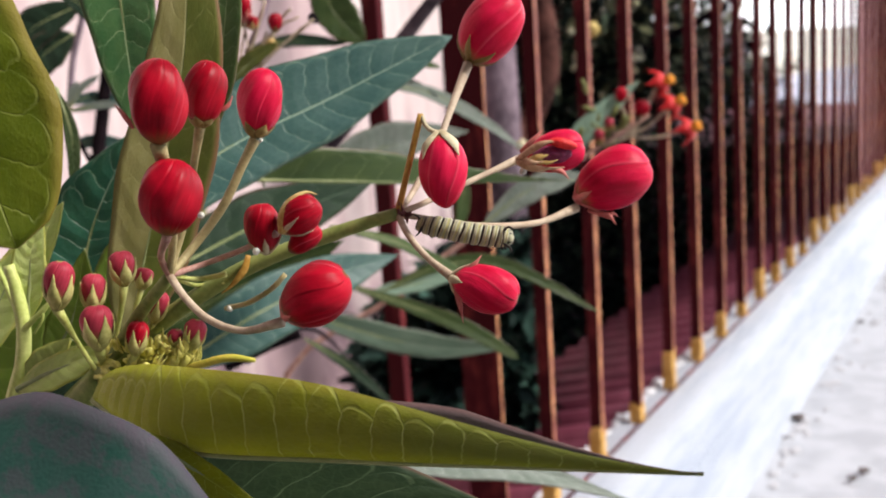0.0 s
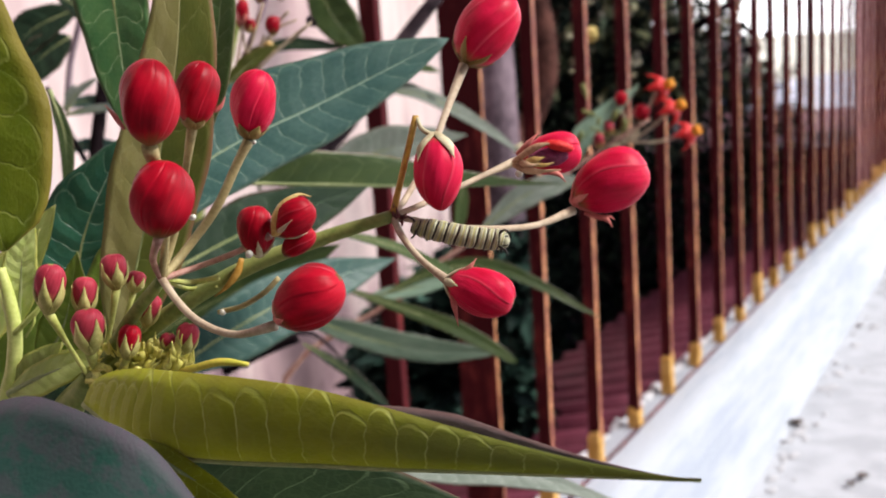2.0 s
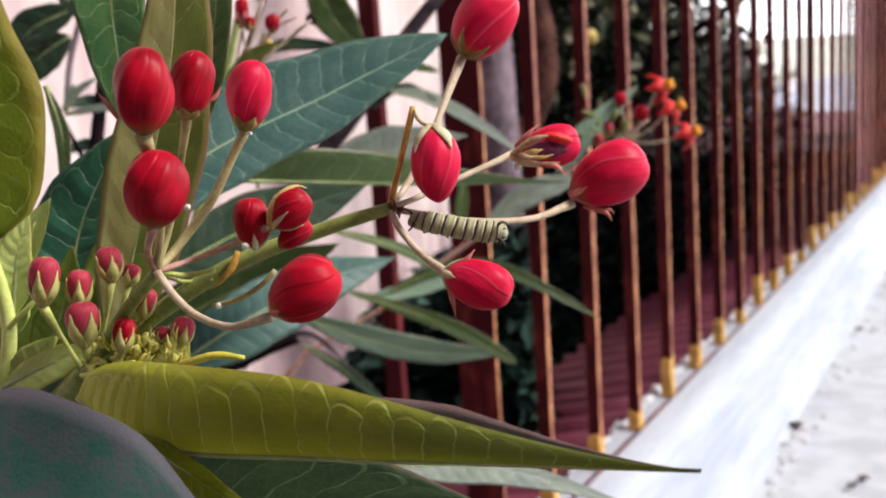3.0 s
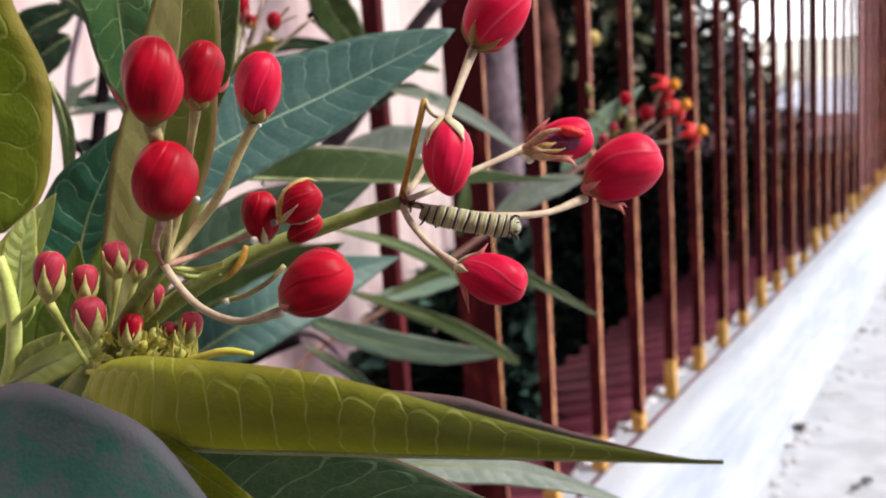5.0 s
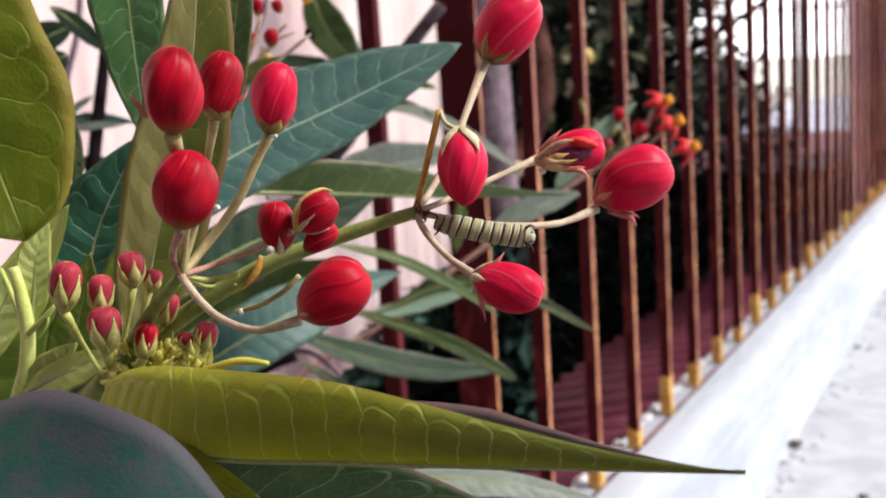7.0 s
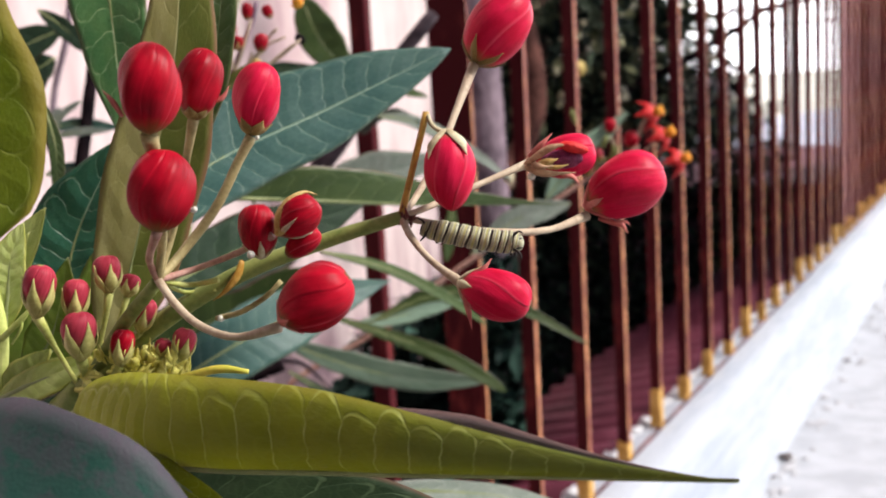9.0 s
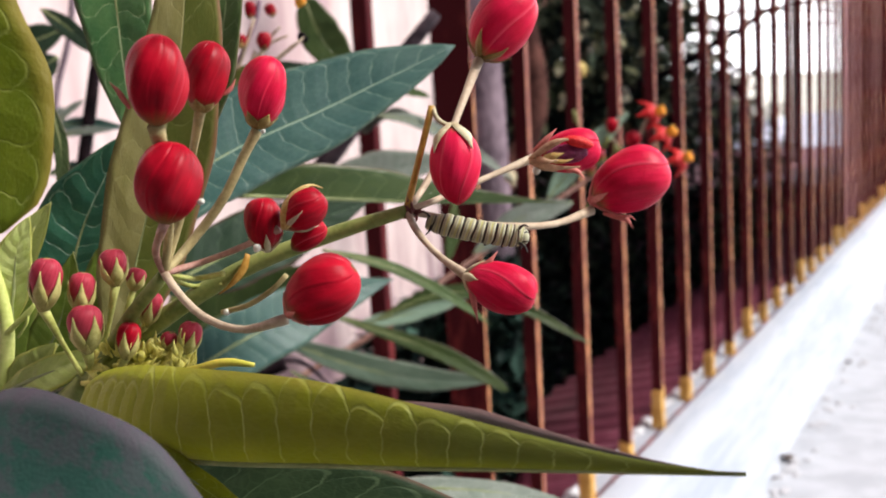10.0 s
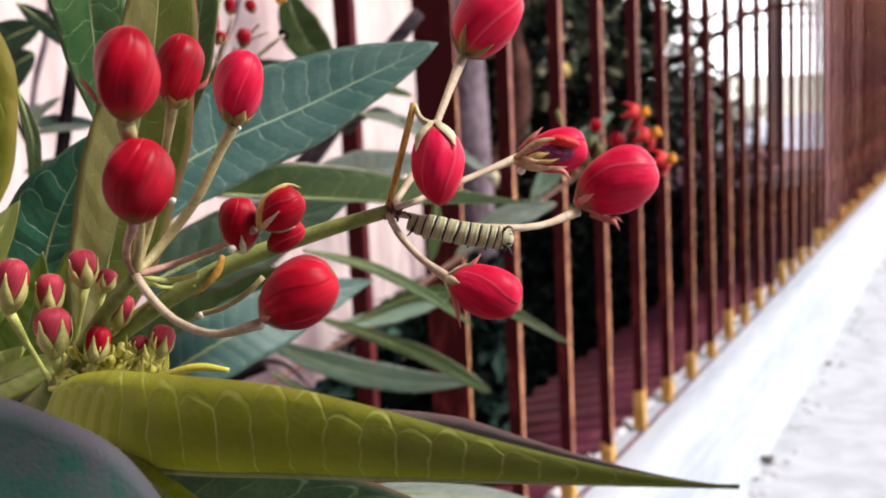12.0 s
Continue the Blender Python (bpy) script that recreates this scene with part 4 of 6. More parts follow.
def settle(ob, root):
    """Re-base a thing's parts on its origin."""
    for c in ob.children:
        c.matrix_parent_inverse = Matrix.Translation(-root)


stalk("stem", [ROOT, (-0.06701, 0.14080, 0.40741), (-0.05882, 0.13995, 0.44210), (-0.05116, 0.13635, 0.45595), (-0.04516, 0.13339, 0.46207)], [0.0034, 0.003, 0.0024, 0.002, 0.0017], M_STEM, milkweed, "green main stem", 30, 12)
stalk("stem", [(-0.04516, 0.13339, 0.46207), (-0.03564, 0.13419, 0.46935), (-0.02489, 0.13422, 0.47515), (-0.01372, 0.13385, 0.47872), (-0.00537, 0.13332, 0.48086)], [0.00123, 0.00116, 0.00108, 0.00093, 0.00078], M_STEM, milkweed, "green flower stalk", 30, 12)
stalk("stem", [(-0.04587, 0.13517, 0.46065), (-0.03930, 0.13119, 0.46960), (-0.03317, 0.12694, 0.47589)], [0.00109, 0.00087, 0.00072], M_STEM, milkweed, "", 12, 10)
stalk("stem", [(-0.06594, 0.14191, 0.44173), (-0.06141, 0.14248, 0.45615), (-0.05840, 0.14329, 0.46624), (-0.06128, 0.14498, 0.47561)], [0.00079, 0.00063, 0.00055, 0.00032], M_SHOOT, milkweed, "yellow-green side shoot", 16, 10)

# first cluster, with the caterpillar
NODE = (-0.00537, 0.13332, 0.48086)
stalk("pedicel", [NODE, (-0.00371, 0.13349, 0.48631), (-0.00163, 0.13410, 0.49304)], [0.00057, 0.00050, 0.00042], M_PEDICEL_OCHRE, milkweed, "ochre bent pedicel")
stalk("pedicel", [(-0.00163, 0.13410, 0.49304), (-0.00096, 0.13339, 0.49135), (0.00093, 0.13289, 0.49029)], [0.00035, 0.00035, 0.00042], M_SEPAL, milkweed, "", 8)
ob = bud(milkweed, (0.00060, 0.13294, 0.49058), (0.00075, 0.13058, 0.48142), 0.00307, M_BUD_PINK, 0.4, 4, M_SEPAL, "crimson bud hanging from a bent pedicel", 0.36, 0.32, peak=0.46, nose=0.7, ridge=0.1)
stalk("pedicel", [NODE, (-0.00360, 0.13709, 0.48263), (-0.00020, 0.14153, 0.48749), (0.00159, 0.14475, 0.49128), (0.00516, 0.15136, 0.49859)], [0.00043, 0.00050, 0.00058, 0.00058, 0.00072], M_PEDICEL, milkweed)
bud(milkweed, (0.00551, 0.15174, 0.49903), (0.01212, 0.15335, 0.50796), 0.00411, M_BUD_PINK, 0.9, 5, None, "large red bud, upright", 0.22, 0.13, peak=0.5, nose=0.46)
stalk("pedicel", [NODE, (-0.00242, 0.13537, 0.48153), (0.00170, 0.13864, 0.48275), (0.00640, 0.14244, 0.48410), (0.01117, 0.14633, 0.48539)], [0.00057, 0.00050, 0.00050, 0.00050, 0.00065], M_PEDICEL, milkweed)
stalk("pedicel", [NODE, (-0.00145, 0.13404, 0.47977), (0.00497, 0.13529, 0.47828), (0.01280, 0.14169, 0.47713), (0.01893, 0.14743, 0.47799)], [0.00057, 0.00049, 0.00049, 0.00056, 0.00070], M_PEDICEL, milkweed)
bud(milkweed, (0.01923, 0.14815, 0.47915), (0.02946, 0.14950, 0.48381), 0.00427, M_BUD_PINK, 0.2, 5, M_SEPAL_RED, "large red bud on an arched pedicel", 0.15, 0.11, peak=0.56, nose=0.42)
stalk("pedicel", [NODE, (-0.00419, 0.13047, 0.47858), (-0.00201, 0.12631, 0.47637), (0.00110, 0.12189, 0.47438)], [0.00057, 0.00056, 0.00049, 0.00063], M_PEDICEL, milkweed)
ob = bud(milkweed, (0.00084, 0.12191, 0.47453), (0.00835, 0.12014, 0.47200), 0.00282, M_BUD_PINK, 0.5, 5, M_SEPAL, "red bud with loose sepals", 0.2, peak=0.56, nose=0.42)
bm = bmesh.new()
sliver(bm, [(0.00117, 0.12088, 0.47385), (0.00154, 0.11988, 0.47171), (0.00179, 0.11951, 0.46965)], 0.00036, (0, -1, 0))
sliver(bm, [(0.00163, 0.12105, 0.47479), (0.00339, 0.12067, 0.47608), (0.00438, 0.12087, 0.47717)], 0.00036, (0, -1, 0))
part("sepal", bm, M_SEPAL_RED, ob, "reflexed pinkish sepals")

bm = bmesh.new()
sliver(bm, [(0.02045, 0.14716, 0.47761), (0.02264, 0.14623, 0.47696), (0.02387, 0.14605, 0.47707), (0.02449, 0.14615, 0.47654)], 0.00039, (0, -1, 0.3), 12)
sliver(bm, [(0.02190, 0.14647, 0.47714), (0.02334, 0.14577, 0.47667), (0.02408, 0.14577, 0.47551)], 0.00039, (0, -1, 0.3), 10)
part("sepal", bm, M_SEPAL_RED, milkweed, "curled pinkish sepal tips")
bm = bmesh.new()
sliver(bm, [(-0.03130, 0.11203, 0.49461), (-0.03219, 0.11173, 0.49632), (-0.03300, 0.11195, 0.49725)], 0.00026, (0, -1, 0.2), 10)
sliver(bm, [(-0.02354, 0.11992, 0.49558), (-0.02274, 0.12003, 0.49615), (-0.02220, 0.12024, 0.49714)], 0.00024, (0, -1, 0.2), 10)
part("sepal", bm, M_SEPAL_RED, milkweed, "pink sepals that stand off")

# half-opened bud: petals that part and show the dark folded inside
open_bud = part("bud", lobed(bmesh.new(), (0.01152, 0.14690, 0.48516), (0.02027, 0.14658, 0.48679), 0.00286, spin=0.7, ridge=0.05, nose=0.4, peak=0.62), M_BUD_PINK, milkweed, "half-opened crimson bud with pale sepals")
bm = bmesh.new()
sliver(bm, [(0.01074, 0.14471, 0.48542), (0.01308, 0.14348, 0.48706), (0.01482, 0.14309, 0.48773), (0.01649, 0.14310, 0.48777)], 0.00053, (0, -1, 0.5), 12)
sliver(bm, [(0.01072, 0.14466, 0.48512), (0.01330, 0.14328, 0.48425), (0.01708, 0.14306, 0.48417)], 0.00061, (0, -1, -0.5), 12)
sliver(bm, [(0.01112, 0.14531, 0.48595), (0.01256, 0.14294, 0.48517), (0.01422, 0.14284, 0.48522)], 0.00046, (0, -1, 0), 12)
part("sepal", bm, M_WITHERED, open_bud, "tan withered sepals")
bm = bmesh.new()
sliver(bm, [(0.01140, 0.14587, 0.48640), (0.01330, 0.14540, 0.48810), (0.01460, 0.14600, 0.48920)], 0.00038, (0, -1, 0.6), 10)
sliver(bm, [(0.01527, 0.14394, 0.48397), (0.01671, 0.14337, 0.48363), (0.01763, 0.14317, 0.48252)], 0.00038, (0, -1, 0.6), 10)
part("sepal", bm, M_SEPAL_RED, open_bud, "pink sepal tips that stand off")
M_INNER = plain("petal_shadow", (0.10, 0.008, 0.035), (0.24, 0.03, 0.09), 300, 0.5)
bm = lobed(bmesh.new(), (0.01270, 0.14440, 0.48570), (0.01850, 0.14440, 0.48600), 0.00135, rings=16, around=60, ridge=0.2, peak=0.5, nose=0.6)
part("inner_petals", bm, M_INNER, open_bud, "dark purple hollow of the bud")
bm = bmesh.new()
sliver(bm, [(0.01240, 0.14360, 0.48560), (0.01380, 0.14290, 0.48580), (0.01500, 0.14300, 0.48610)], 0.00050, (0, -1, 0.2), 10)
sliver(bm, [(0.01300, 0.14350, 0.48520), (0.01480, 0.14290, 0.48500), (0.01620, 0.14310, 0.48530)], 0.00030, (0, -1, 0.2), 10)
part("lining", bm, M_HUSK, open_bud, "tan torn lining")
bm = lobed(bmesh.new(), (0.01500, 0.14350, 0.48790), (0.01900, 0.14370, 0.48680), 0.00075, rings=14, around=60, peak=0.5, nose=0.6)
part("inner_petals", bm, M_PETAL, open_bud, "bright red petal inside")

bm = bmesh.new()
rng = random.Random(3)
for _ in range(36):
    d = Vector((rng.gauss(0.3, 0.7), rng.gauss(-0.4, 0.7), rng.gauss(0, 0.7))).normalized()
    o = Vector(NODE) + Vector((0.00057 * rng.uniform(-0.5, 2.5), 0, 0.00057 * rng.uniform(-0.8, 0.6)))
    sliver(bm, [o, o + d * 0.00071, o + d * 0.00127 + Vector((0, 0, 0.00028))], 0.00017, (0, -1, 0), 4)
part("bracts", bm, M_HAIR, milkweed, "dark hairy bracts at the cluster's node")

# second cluster
NODE_B = (-0.03311, 0.12677, 0.47606)
stalk("pedicel", [NODE_B, (-0.03320, 0.12422, 0.47884), (-0.02905, 0.11208, 0.48311)], [0.00055, 0.00052, 0.00054], M_PEDICEL_BROWN, milkweed)
bud(milkweed, (-0.02891, 0.11179, 0.48315), (-0.02764, 0.11244, 0.49126), 0.00345, M_BUD, 0.1, 0, None, "large dark red bud", 0.10, peak=0.52, nose=0.53, ridge=0.21)
stalk("pedicel", [NODE_B, (-0.03165, 0.12462, 0.48104), (-0.02990, 0.11870, 0.48767), (-0.02909, 0.11269, 0.49264)], [0.00055, 0.00064, 0.00080, 0.00092], M_PEDICEL_OLIVE, milkweed)
bud(milkweed, (-0.02898, 0.11251, 0.49277), (-0.02835, 0.11331, 0.50172), 0.00318, M_BUD, 0.5, 0, None, "large dark red bud, upright", 0.11, peak=0.51, nose=0.55, ridge=0.21)
stalk("pedicel", [NODE_B, (-0.03102, 0.12781, 0.48184), (-0.02828, 0.12400, 0.48891), (-0.02611, 0.12007, 0.49411)], [0.00048, 0.00054, 0.00058, 0.00063], M_PEDICEL_OLIVE, milkweed)
bud(milkweed, (-0.02600, 0.11986, 0.49412), (-0.02444, 0.12043, 0.50121), 0.00257, M_BUD, 1.1, 5, None, "red bud beside a larger one", 0.12, 0.30, peak=0.51, nose=0.55, ridge=0.21)
stalk("pedicel", [NODE_B, (-0.03111, 0.13126, 0.47845), (-0.02675, 0.13136, 0.48348), (-0.02390, 0.13186, 0.48850), (-0.02212, 0.13208, 0.49143)], [0.00062, 0.00069, 0.00069, 0.00069, 0.00069], M_PEDICEL_OLIVE, milkweed)
bud(milkweed, (-0.02202, 0.13215, 0.49184), (-0.02029, 0.13311, 0.49995), 0.00291, M_BUD_PINK, 0.75, 5, None, "red bud with pale streaks", 0.17, 0.30, peak=0.52, nose=0.54, ridge=0.21)
stalk("pedicel", [NODE_B, (-0.02995, 0.13139, 0.47634), (-0.02444, 0.12919, 0.47824), (-0.01993, 0.12803, 0.48024)], [0.00056, 0.00049, 0.00048, 0.00055], M_PEDICEL_BROWN, milkweed)
bud(milkweed, (-0.02157, 0.12908, 0.47764), (-0.02205, 0.12968, 0.48375), 0.00228, M_BUD, 0.2, 5, M_SEPAL, "smaller red bud", 0.3)
ob = bud(milkweed, (-0.01916, 0.12755, 0.48041), (-0.01480, 0.12800, 0.48405), 0.00232, M_BUD, 0.3, 5, M_PEDICEL, "red bud with a split, pale calyx", 0.5, 0.13, nose=0.42)
bud(milkweed, (-0.01872, 0.12858, 0.47769), (-0.01481, 0.12908, 0.48043), 0.00151, M_BUD, 0.9, 0, None, "small red bud behind another")
stalk("pedicel", [NODE_B, (-0.03053, 0.12330, 0.47374), (-0.02748, 0.12041, 0.47179), (-0.02308, 0.11721, 0.47098), (-0.01818, 0.11491, 0.47228)], [0.00064, 0.00056, 0.00056, 0.00055, 0.00061], M_PEDICEL, milkweed)
bud(milkweed, (-0.01780, 0.11482, 0.47292), (-0.01075, 0.11460, 0.47733), 0.00341, M_BUD, 0.35, 5, M_SEPAL_RED, "large red bud on a drooping pedicel", 0.13, 0.1, peak=0.54, nose=0.45)
stalk("pedicel", [(-0.02925, 0.13868, 0.46889), (-0.02565, 0.13585, 0.47008), (-0.02212, 0.13319, 0.47224), (-0.02013, 0.13301, 0.47405)], 0.00043, M_PEDICEL_OLIVE, milkweed)
stalk("pedicel", [NODE_B, (-0.03089, 0.13156, 0.47449), (-0.02712, 0.13064, 0.47501)], [0.00042, 0.00042, 0.00035], M_YOUNG, milkweed, "pale stub of a fallen bud")
stalk("pedicel", [NODE_B, (-0.03176, 0.13339, 0.47336), (-0.02794, 0.13341, 0.47346)], [0.00035, 0.00035, 0.00028], M_YOUNG, milkweed)
bm = bmesh.new()
sliver(bm, [(-0.01936, 0.12691, 0.48025), (-0.01898, 0.12648, 0.48235), (-0.01778, 0.12680, 0.48413), (-0.01601, 0.12737, 0.48503), (-0.01459, 0.12770, 0.48462)], 0.00061, (-0.6, -1, 0.4), 16)
sliver(bm, [(-0.01905, 0.12673, 0.48040), (-0.01806, 0.12613, 0.48152), (-0.01753, 0.12618, 0.48298)], 0.00041, (-0.3, -1, 0.2), 10)
part("husk", bm, M_HUSK, ob, "tan split husk along the bud")
for q, d, r in (((-0.02268, 0.12708, 0.47781), (0.0004, 0, 0.0009), 0.00046), ((-0.02898, 0.13767, 0.46889), (0.0008, 0, 0.0003), 0.00042), ((-0.02150, 0.13100, 0.49106), (0.0004, 0, 0.0004), 0.00025), ((-0.02530, 0.11072, 0.48512), (0.0007, 0, 0.0003), 0.00032),
                ((-0.03918, 0.25400, 0.47849), (0.0011, 0, 0.0009), 0.0009), ((-0.04214, 0.25400, 0.47244), (0.0012, 0, 0.0002), 0.0007), ((0.01118, 0.14480, 0.48428), (0.0008, 0, -0.0007), 0.0006)):
    part("sap_drop", lobed(bmesh.new(), q, Vector(q) + Vector(d), r, rings=8, around=15), M_SAP, milkweed, "white drop of milky sap")

# third cluster: young buds
NODE_C = (-0.04516, 0.13339, 0.46207)
YOUNG = [
    ((-0.04848, 0.13060, 0.47197), (-0.04744, 0.13069, 0.47807), 0.00225, M_BUD_YOUNG),
    ((-0.04480, 0.13246, 0.47098), (-0.04417, 0.13283, 0.47584), 0.00193, M_BUD_YOUNG),
    ((-0.04088, 0.13397, 0.47377), (-0.04094, 0.13428, 0.47827), 0.00201, M_BUD_YOUNG),
    ((-0.04310, 0.12821, 0.46716), (-0.04314, 0.12869, 0.47264), 0.00244, M_BUD_YOUNG),
    ((-0.03899, 0.12900, 0.46593), (-0.03815, 0.12926, 0.47015), 0.00169, M_BUD),
    ((-0.03745, 0.13309, 0.46885), (-0.03604, 0.13330, 0.47285), 0.00158, M_BUD_YOUNG),
    ((-0.03231, 0.13002, 0.46592), (-0.03111, 0.13017, 0.46960), 0.00170, M_BUD_YOUNG),
    ((-0.03467, 0.13061, 0.46636), (-0.03385, 0.13046, 0.46840), 0.00120, M_BUD_YOUNG),
    ((-0.03946, 0.13632, 0.47271), (-0.03869, 0.13681, 0.47541), 0.00147, M_BUD_YOUNG),
]
for i, (b, t, r, m) in enumerate(YOUNG):
    c = Vector(NODE_C).lerp(Vector(b), 0.5) + Vector((0, 0.001, -0.0012))
    stalk("pedicel", [NODE_C, c, b], [r * 0.22, r * 0.18, r * 0.30], M_YOUNG, milkweed, "", 10)
    bud(milkweed, b, t, r * 0.83, m, 0.3 * i, 5, M_SEPAL_YOUNG, "young pink bud with green sepals", 0.78, 0.50, peak=0.64, nose=0.42, ridge=0.12)
rng = random.Random(12)
bm = bmesh.new()
for i in range(46):
    o = Vector(NODE_C) + Vector((0.0012 + 0.0118 * rng.random() ** 0.8, rng.uniform(-0.004, 0.001), rng.uniform(0.0008, 0.0042)))
    foot = Vector(NODE_C) + Vector((rng.uniform(-0.0005, 0.0045), rng.uniform(-0.001, 0.001), rng.uniform(-0.0006, 0.0004)))
    tube(bm, [foot, foot.lerp(o, 0.5) + Vector((0.0004, -0.0006, -0.0009)), o], [0.00036, 0.00030, 0.00044], 9, 7)
    d = Vector((rng.gauss(0.25, 0.4), rng.gauss(-0.4, 0.4), rng.gauss(0.9, 0.35))).normalized() * rng.uniform(0.0014, 0.0032)
    lobed(bm, o, o + d, rng.uniform(0.00036, 0.00068), rings=7, around=10)
    for q in range(3):
        e = Vector((rng.gauss(0, 0.6), rng.gauss(-0.4, 0.5), rng.gauss(0.3, 0.5))).normalized()
        sliver(bm, [o, o + e * 0.0009 + d * 0.3, o + e * 0.0015 + d * 0.9], 0.00038, (0, -1, 0.3), 5)
part("bud_tuft", bm, M_TUFT, milkweed, "tuft of tiny yellow-green buds")
stalk("pedicel", [NODE_C, (-0.03303, 0.12962, 0.46373), (-0.02769, 0.12831, 0.46493), (-0.02399, 0.12774, 0.46455)], [0.00050, 0.00057, 0.00063, 0.00028], M_BRACT, milkweed, "curled yellow bract")

# leaves of the near plant
leaf(milkweed, [(-0.05541, 0.18290, 0.47177), (-0.04042, 0.19536, 0.48453), (-0.01895, 0.20614, 0.49358), (0.00456, 0.21609, 0.50370)], 0.01057, 0.00824, (0.05, -1, 0.25), LEAF_BLUE, "blue-green leaf with pale veins", 0.44, 0.12, rib=0.0004, seed=2, blunt=0.66)
low_leaf = leaf(milkweed, [(-0.04359, 0.12522, 0.46183), (-0.03285, 0.11739, 0.45790), (-0.01240, 0.10741, 0.45889), (0.00505, 0.09949, 0.46007), (0.02226, 0.09158, 0.46128)], 0.00304, 0.00486, (0.05, 0.0, 1), LEAF_FOLDED, "long olive leaf folded along its midrib", 0.28, 0.6, 0.03, -1.45, 0.0005, seed=3, nu=56, nv=10, blunt=0.65, far=0.72, roll=0.95)
# the far half takes its own purple-grey
low_leaf.data.materials.append(LEAF_FAR_HALF)
low_leaf.data.polygons.foreach_set("material_index", [1 if i % 20 < 10 else 0 for i in range(len(low_leaf.data.polygons))])
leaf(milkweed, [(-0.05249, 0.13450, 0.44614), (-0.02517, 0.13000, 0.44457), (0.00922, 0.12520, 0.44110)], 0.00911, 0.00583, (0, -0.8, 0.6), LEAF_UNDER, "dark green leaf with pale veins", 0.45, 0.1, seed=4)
leaf(milkweed, [(-0.03574, 0.11486, 0.46073), (-0.02944, 0.11310, 0.45664), (-0.01967, 0.11087, 0.44994)], 0.00165, 0.00190, (0, -0.8, 0.6), LEAF_OLIVE, "", 0.45, 0.1, seed=5)
leaf(milkweed, [(-0.02387, 0.23700, 0.40804), (-0.00293, 0.23680, 0.40696), (0.01722, 0.23630, 0.40355), (0.04163, 0.23490, 0.39438)], 0.00291, 0.00449, (0, -0.7, 0.7), LEAF_PALE, "pale grey-green leaf", 0.4, 0.1, seed=6)
leaf(milkweed, [(-0.06476, 0.10015, 0.46369), (-0.04096, 0.09349, 0.46060), (-0.01975, 0.08819, 0.45376)], 0.01113, 0.00828, (0.05, -0.7, 0.7), LEAF_PURPLE, "broad dull leaf with a purple cast", 0.5, 0.15, 0.2, seed=7, blunt=0.6)
leaf(milkweed, [(-0.05794, 0.11656, 0.52661), (-0.05000, 0.11073, 0.50552), (-0.04213, 0.10481, 0.48396)], 0.00905, 0.00678, (0.25, -1, 0.1), LEAF_LIME, "broad green leaf lit from behind", 0.66, 0.1, seed=8, blunt=1.0)
upright = leaf(milkweed, [(-0.04590, 0.14950, 0.46300), (-0.04180, 0.15050, 0.47670), (-0.03730, 0.15120, 0.49118), (-0.03380, 0.15220, 0.50541), (-0.03200, 0.15600, 0.52941)], 0.00600, 0.00680, (0.1, -1, 0), LEAF_DULL, "upright olive leaf with a red edge, paler along one half", 0.42, 0.05, seed=9, blunt=0.55, rib=0.0004)
upright.data.materials.append(LEAF_TAN)
upright.data.polygons.foreach_set("material_index", [1 if i % 12 < 6 else 0 for i in range(len(upright.data.polygons))])
leaf(milkweed, [(-0.03615, 0.15601, 0.48608), (-0.03043, 0.15656, 0.50037), (-0.02703, 0.15896, 0.51929)], 0.00310, 0.00270, (-0.2, -1, 0), LEAF_MID, "", 0.5, 0.1, seed=10)
leaf(milkweed, [(-0.04956, 0.17540, 0.52596), (-0.04715, 0.16977, 0.51164), (-0.04480, 0.16325, 0.49000)], 0.00600, 0.00580, (-0.1, -1, 0.1), LEAF_FRESH, "green leaf with a pale midrib", 0.45, 0.15, seed=11, rib=0.0008)
leaf(milkweed, [(-0.06000, 0.17129, 0.46375), (-0.05620, 0.17158, 0.47659), (-0.04769, 0.17120, 0.49139)], 0.00763, 0.00509, (0.1, -1, 0), LEAF_TEAL, "teal leaf with pale veins", 0.42, 0.12, seed=12)
leaf(milkweed, [(-0.07453, 0.28056, 0.42171), (-0.05566, 0.29238, 0.43092), (-0.03440, 0.30888, 0.43790), (-0.01329, 0.32463, 0.44070)], 0.00884, 0.00983, (0, -1, 0.2), LEAF_BLUE, "", 0.4, 0.12, seed=13)
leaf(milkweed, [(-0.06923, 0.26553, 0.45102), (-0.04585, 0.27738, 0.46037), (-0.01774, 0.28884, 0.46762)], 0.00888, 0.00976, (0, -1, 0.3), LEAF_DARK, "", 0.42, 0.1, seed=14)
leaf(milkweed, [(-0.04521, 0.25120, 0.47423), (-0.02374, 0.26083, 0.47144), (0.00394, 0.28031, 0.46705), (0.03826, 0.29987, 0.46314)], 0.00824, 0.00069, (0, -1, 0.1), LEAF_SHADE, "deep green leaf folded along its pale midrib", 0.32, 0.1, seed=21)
leaf(milkweed, [(-0.06838, 0.15044, 0.46080), (-0.06319, 0.15129, 0.47118), (-0.05615, 0.15182, 0.47971)], 0.00325, 0.00342, (0.3, -1, 0.2), LEAF_YOUNG, "", 0.4, 0.2, seed=15)
leaf(milkweed, [(-0.06185, 0.14440, 0.45553), (-0.05759, 0.14327, 0.46053), (-0.05041, 0.14195, 0.46446)], 0.00172, 0.00219, (0, -1, 0.5), LEAF_YOUNG, "", 0.4, 0.2, seed=16)
